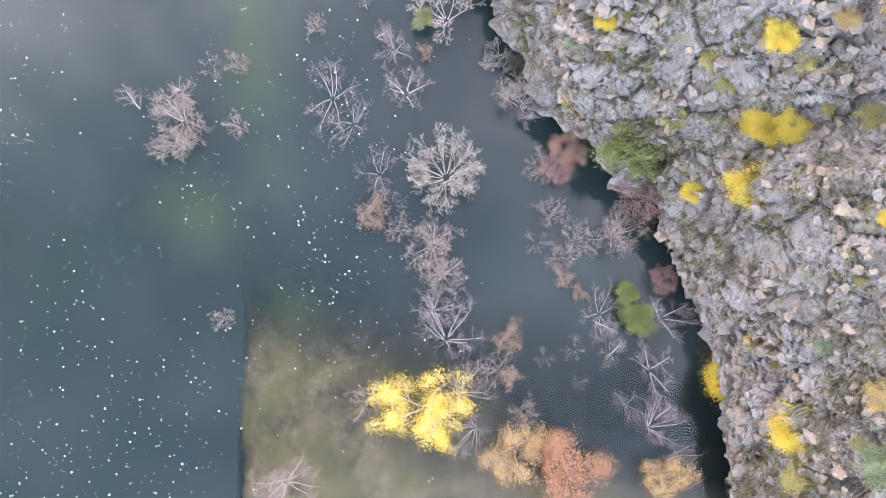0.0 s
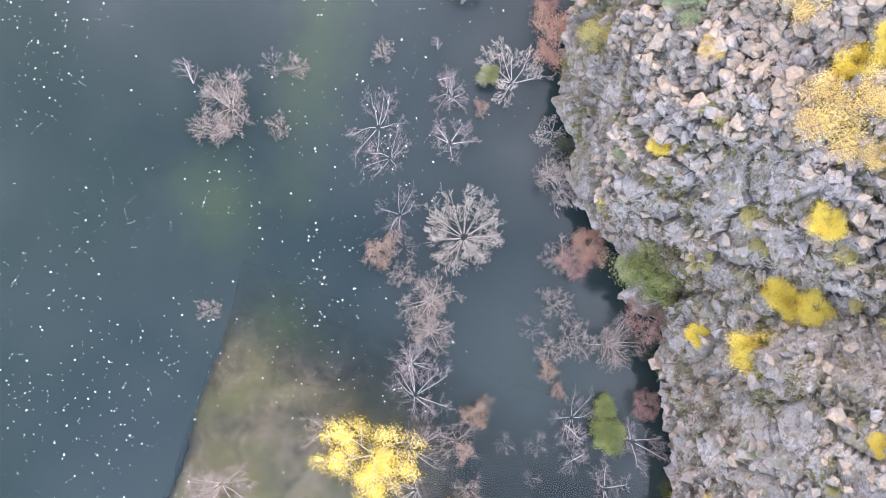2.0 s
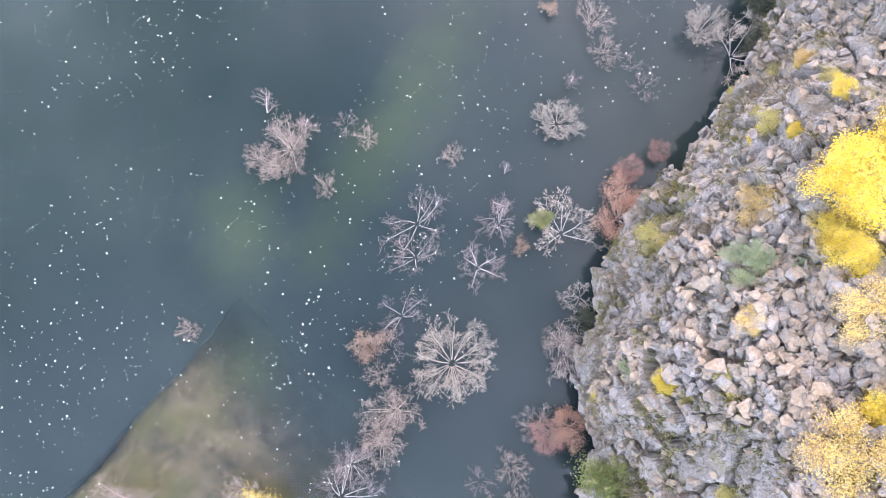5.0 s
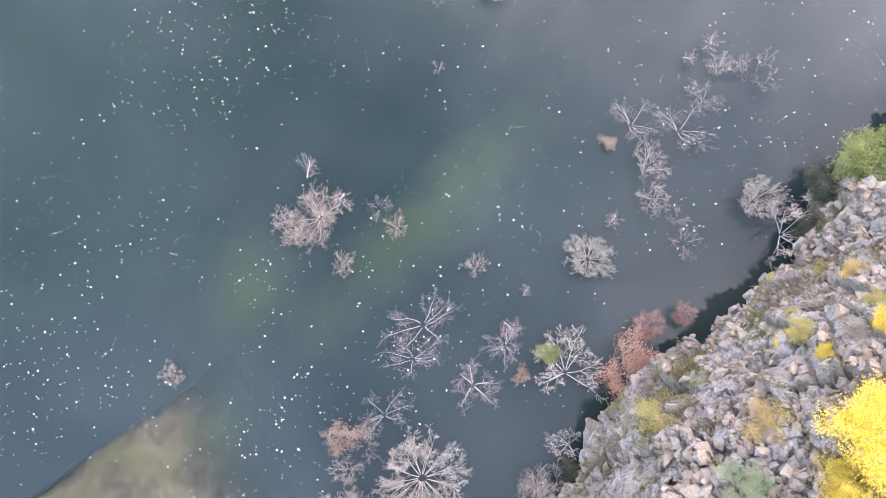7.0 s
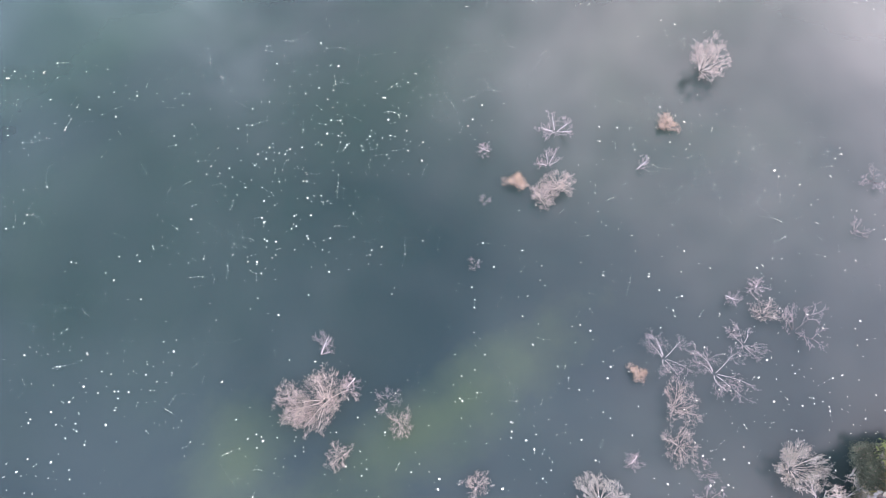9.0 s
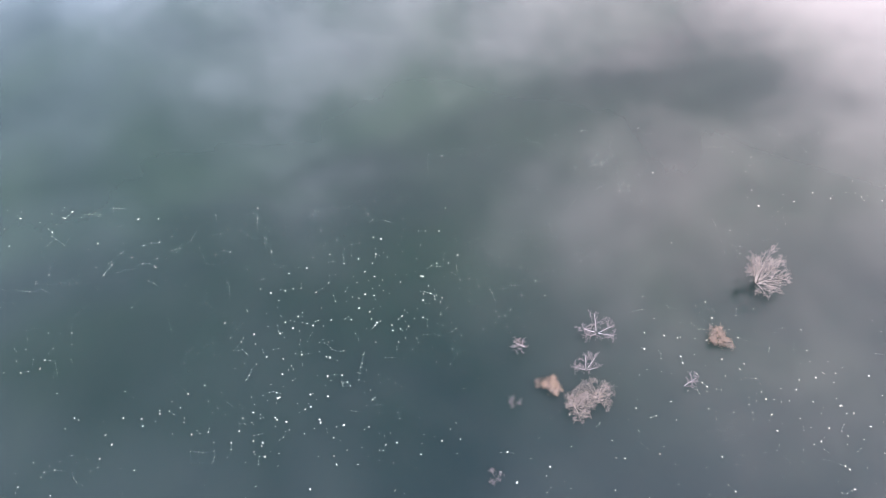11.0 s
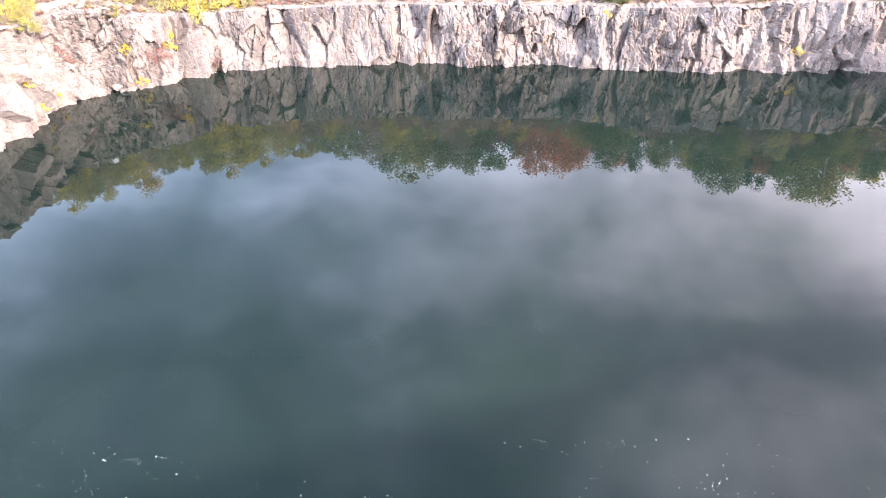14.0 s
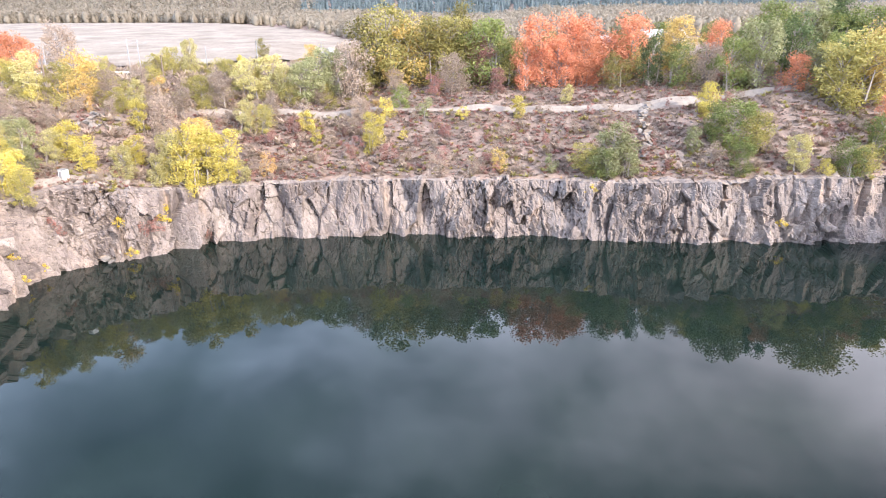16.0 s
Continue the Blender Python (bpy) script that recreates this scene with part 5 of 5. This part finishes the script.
# railway masts with arms, the embankment wall, and poles
mast = tagged(new("railway_mast"), "tall grey railway catenary mast beside the line", "mast", "railway masts")
part("post", rod((0, 0, -0.5), (0, 0, 9.0), 0.2, 0.14, "post", GREYMETAL), mast)
part("arm", rod((0, 0, 7.6), (2.4, 0, 8.0), 0.06, 0.05, "arm", GREYMETAL, 5), mast)
part("stay", rod((0, 0, 8.8), (2.3, 0, 8.05), 0.03, 0.03, "stay", GREYMETAL, 5), mast)
poses = []
for k, (x, y, h) in enumerate([(-64.3, 193.6, 1.0), (-62.0, 194.6, 0.98), (-76.8, 186.0, 0.72), (-82.5, 187, 0.72), (-50.5, 212.0, 0.75), (-36.2, 214.0, 1.05), (-100, 176, 0.8), (-20.6, 233, 0.85)]):
    m = pose(x, y, ground_z(x, y), 0, 0, 20) @ Matrix.Scale(h, 4)
    poses.append(m)
set_out(mast, poses)
pole = tagged(new("timber_pole"), "dark timber pole on the brushy shelf", "pole", "timber poles")
part("post", rod((0, 0, -0.4), (0, 0, 7.0), 0.2, 0.15, "post", RUST), pole)
part("crossbar", rod((-0.6, 0, 6.6), (0.6, 0, 6.6), 0.05, 0.05, "crossbar", RUST, 5), pole)
poses = []
for k, (x, y, h) in enumerate([(-70.6, 166.0, 1.1), (-52.6, 186.0, 0.85), (-57.2, 184.0, 0.6)]):
    m = pose(x, y, ground_z(x, y), 1.5, 0, 35) @ Matrix.Scale(h, 4)
    poses.append(m)
set_out(pole, poses)
wall_rows = [(-140, 166), (-110, 176.5), (-78, 187.5), (-64, 194.5), (-54, 201), (-44, 208)]
vs, fs = [], []
for k, (x, y) in enumerate(wall_rows):
    z = ground_z(x, y)
    for dx, dz in ((0, -0.5), (0, 0.75), (0.5, 0.75), (0.5, -0.5)):
        vs.append((x + dx, y + dx, z + dz))
for k in range(len(wall_rows) - 1):
    for j in range(4):
        fs.append((4 * k + j, 4 * k + (j + 1) % 4, 4 * k + 4 + (j + 1) % 4, 4 * k + 4 + j))
tagged(new("railway_parapet", mesh_of("railway_parapet", vs, fs, CONCRETE)), "low pale concrete parapet along the railway", "wall", kind="structure")

# white hut beside the rim track
hut = tagged(new("hut"), "small white sheet-metal hut with a dark doorway by the track", "hut")
part("body", to_mesh(box_bm((1.5, 1.4, 2.1), (0, 0, 1.05)), "body", WHITE), hut)
roof_part = part("roof", to_mesh(box_bm((1.8, 1.7, 0.12), (0, 0, 2.17)), "roof", GREYMETAL), hut)
part("door", to_mesh(box_bm((0.7, 0.06, 1.7), (-0.15, -0.72, 0.95), 0.01), "door", GREYMETAL), hut)
hut.matrix_basis = pose(-51.2, 134.6, ground_z(-51.2, 134.6) - 0.1, 0, 0, -20) @ Matrix.Scale(0.85, 4)

# pale roofs among the crest trees
for x, y, w, rz, lab in ((86.0, 226, 15.0, 12, "long low house with a pale grey roof behind the trees"), (72, 228, 7.0, -8, "small house with a pale roof behind the trees"), (-17, 240, 5.0, 30, "shed with a pale metal roof at the field's edge")):
    house = tagged(new("house"), lab, "house")
    part("wall", to_mesh(box_bm((w, 7, 5.0), (0, 0, 2.5), 0.05), "wall", CONCRETE), house)
    z0 = 5.0
    roof_v = [(-w / 2 - 0.5, -4.2, z0), (w / 2 + 0.5, -4.2, z0), (w / 2 + 0.5, 4.2, z0), (-w / 2 - 0.5, 4.2, z0), (-w / 2 - 0.5, 0, z0 + 2.6), (w / 2 + 0.5, 0, z0 + 2.6)]
    part("roof", mesh_of("roof", roof_v, [(0, 1, 5, 4), (2, 3, 4, 5), (0, 4, 3), (1, 2, 5), (0, 3, 2, 1)], ROOF), house)
    for k in range(max(2, int(w / 3))):
        win = part("window", to_mesh(box_bm((1.1, 0.1, 1.3), (-w / 2 + 1.6 + 3 * k, -3.53, 2.6), 0.01), "window", GREYMETAL), house)
    lift_up = 1.6 if y < 235 else -2.0
    house.matrix_basis = pose(x, y, ground_z(x, y) + lift_up - 0.3, 0, 0, rz)

# dark stack of boulders on the talus
r = random.Random(41)
first_stone = {}
for k in range(46):
    t = k / 45
    x, y = 59.6 + 5.4 * t + 0.6 * math.sin(9 * t) + r.uniform(-0.9, 0.9), 149 + 21 * t
    me = first_stone.setdefault(k % 9, mesh_of("boulder", *SHAPES[k % 9], STONE))
    ob = tagged(new("boulder", me), "grey angular boulder in a stack on the talus", "boulder", "boulder stack")
    ob.matrix_basis = pose(x, y, ground_z(x, y) + 0.35, r.uniform(-30, 30), r.uniform(-30, 30), r.uniform(0, 360)) @ Matrix.Scale(r.uniform(0.9, 2.4), 4)

# leaves adrift on the lake
r = np.random.RandomState(3)
n = 26000
x, y = r.uniform(-30, 62, n), r.uniform(-8, 48, n)
p = np.stack([x, y, 0 * x], 1)
drift = value_noise(p, 7, 71) * 0.42 + value_noise(p, 2.2, 72) * 0.35 + 0.15 * smoothstep(40, -5, x) - 0.5 * smoothstep(7, -6, y) + 0.05
ok = (drift > r.uniform(-0.2, 1.3, n)) & (shore_distance(x, y) < -0.5) & (y < 46 - 0.2 * x + 10 * smoothstep(10, 30, x))
x, y = x[ok], y[ok]
a, k = r.uniform(0, 6.283, len(x)), 0.022 + 0.05 * r.random(len(x)) ** 4
ca, sa = np.cos(a), np.sin(a)
quad = []
for ux, uy in ((-1, -0.1), (0, -0.6), (1, 0.1), (0, 0.6)):
    quad.append(np.stack([x + (ux * ca - uy * sa) * k, y + (ux * sa + uy * ca) * k, np.full(len(x), 0.012)], 1))
v = np.stack(quad, 1).reshape(-1, 3)
PETAL = simple_ground("pale_drifting_leaf", (0.62, 0.58, 0.40), (0.82, 0.80, 0.70), 3.0, 0.0)
tagged(new("drifting_leaves", mesh_of("drifting_leaves", v, np.arange(len(v)).reshape(-1, 4), PETAL)), "pale fallen leaves adrift on the lake", "leaves", kind="stuff")

# ---- stones of the near cliff ----
r = np.random.RandomState(12)
face = bp_near.reshape(ns_near, nu_near, 3)
fnorm = bn_near.reshape(ns_near, nu_near, 3)
rubble_field = np.clip(rubbly * 1.6 - 0.62, 0.12, 1).reshape(ns_near, nu_near)
spots = []
while len(spots) < 21000:
    i, j = r.randint(4, ns_near - 4), r.randint(18, nu_near - 2)
    q = face[i, j]
    slope_flat = fnorm[i, j, 2]
    if -9 < q[0] < 46 and r.random() < (0.25 + slope_flat) * rubble_field[i, j]:
        spots.append((i, j))
sizes = 0.14 + 0.62 * r.random(len(spots)) ** 3
order = np.argsort(-sizes)
rng = random.Random(8)
meshes = [mesh_of("stone", v, f, STONE) for v, f in SHAPES]
rest_at, rest_size = [], []
for count, k in enumerate(order):
    i, j = spots[k]
    q = face[i, j] + fnorm[i, j] * 0.17 * sizes[k]
    if count < 300:
        ob = part("stone", meshes[rng.randrange(len(meshes))], near_cliff)
        ob.matrix_basis = pose(*q, rng.uniform(-35, 35), rng.uniform(-35, 35), rng.uniform(0, 360)) @ Matrix.Scale(float(sizes[k]) * 1.25, 4)
    else:
        rest_at.append(q)
        rest_size.append(float(sizes[k]))
rub = part("rubble", mesh_of("rubble", *stones(rest_at, rest_size, 61), STONE), near_cliff)
tagged(rub, kind="stuff")

# dead grass and moss tufts in the joints of the near cliff
def cliff_tufts(name, label, mat, n, seed, size, low):
    r = np.random.RandomState(seed)
    i, j = r.randint(4, ns_near - 4, n * 6), r.randint(30, nu_near - 2, n * 6)
    q, up = face[i, j], fnorm[i, j]
    ok = (q[:, 0] > -9) & (q[:, 0] < 46) & (value_noise(q, 2.6, seed) + 0.6 * value_noise(q, 0.9, seed + 1) > r.uniform(low, 1.1, n * 6))
    q, up = q[ok][:n], up[ok][:n]
    k = 14
    c, u = np.repeat(q, k, 0), np.repeat(up, k, 0)
    big = np.repeat(size * r.uniform(0.5, 1.5, len(q)), k)[:, None]
    way = (u * r.uniform(0.2, 1.0, (len(c), 1)) + r.normal(0, 0.6, c.shape)) * big
    side = np.cross(way, r.normal(0, 1, c.shape))
    side *= 0.16 * big / (np.linalg.norm(side, axis=1)[:, None] + 1e-6)
    start = c + r.normal(0, 0.5, c.shape) * big
    v = np.stack([start - side, start + side, start + way], 1).reshape(-1, 3)
    tagged(new(name, mesh_of(name, v, np.arange(len(v)).reshape(-1, 3), mat)), label, "grass", kind="stuff")


cliff_tufts("cliff_grass", "dead brown grass and weeds in the rock joints", WEEDS, 3000, 81, 0.2, 0.05)
cliff_tufts("cliff_moss", "olive moss and low weeds on the rocks", MOSSY, 5200, 82, 0.17, 0.05)

# stones of the rocky ledge, by the rim track and at the far waterline
r = random.Random(44)
LEDGE = [(-59.1, 150.3, 23.6), (-56.7, 149.9, 22.8), (-54.7, 151.7, 23.1), (-51.9, 151.4, 22.3), (-50.8, 155.5, 23.0), (-54.4, 154.8, 24.3), (-48.5, 134.2, 13.5), (-50.0, 133.2, 13.5), (-44.8, 128.6, 0.4), (-43.4, 129.1, 0.9), (-42.2, 129.4, 0.3)]
for x, y, z in LEDGE:
    for k in range(3 if y > 140 else 1):
        ob = tagged(new("boulder", first_stone[r.randrange(9)]), "pale grey boulder on the far shore", "boulder", "far boulders")
        bx3, by3 = x + r.uniform(-1.4, 1.4) * (k > 0), y + r.uniform(-1, 1) * (k > 0)
        bz3 = z if y < 131 else ground_z(bx3, by3) + 0.2
        ob.matrix_basis = pose(bx3, by3, bz3, r.uniform(-20, 20), r.uniform(-20, 20), r.uniform(0, 360)) @ Matrix.Scale(r.uniform(1.2, 2.4), 4)
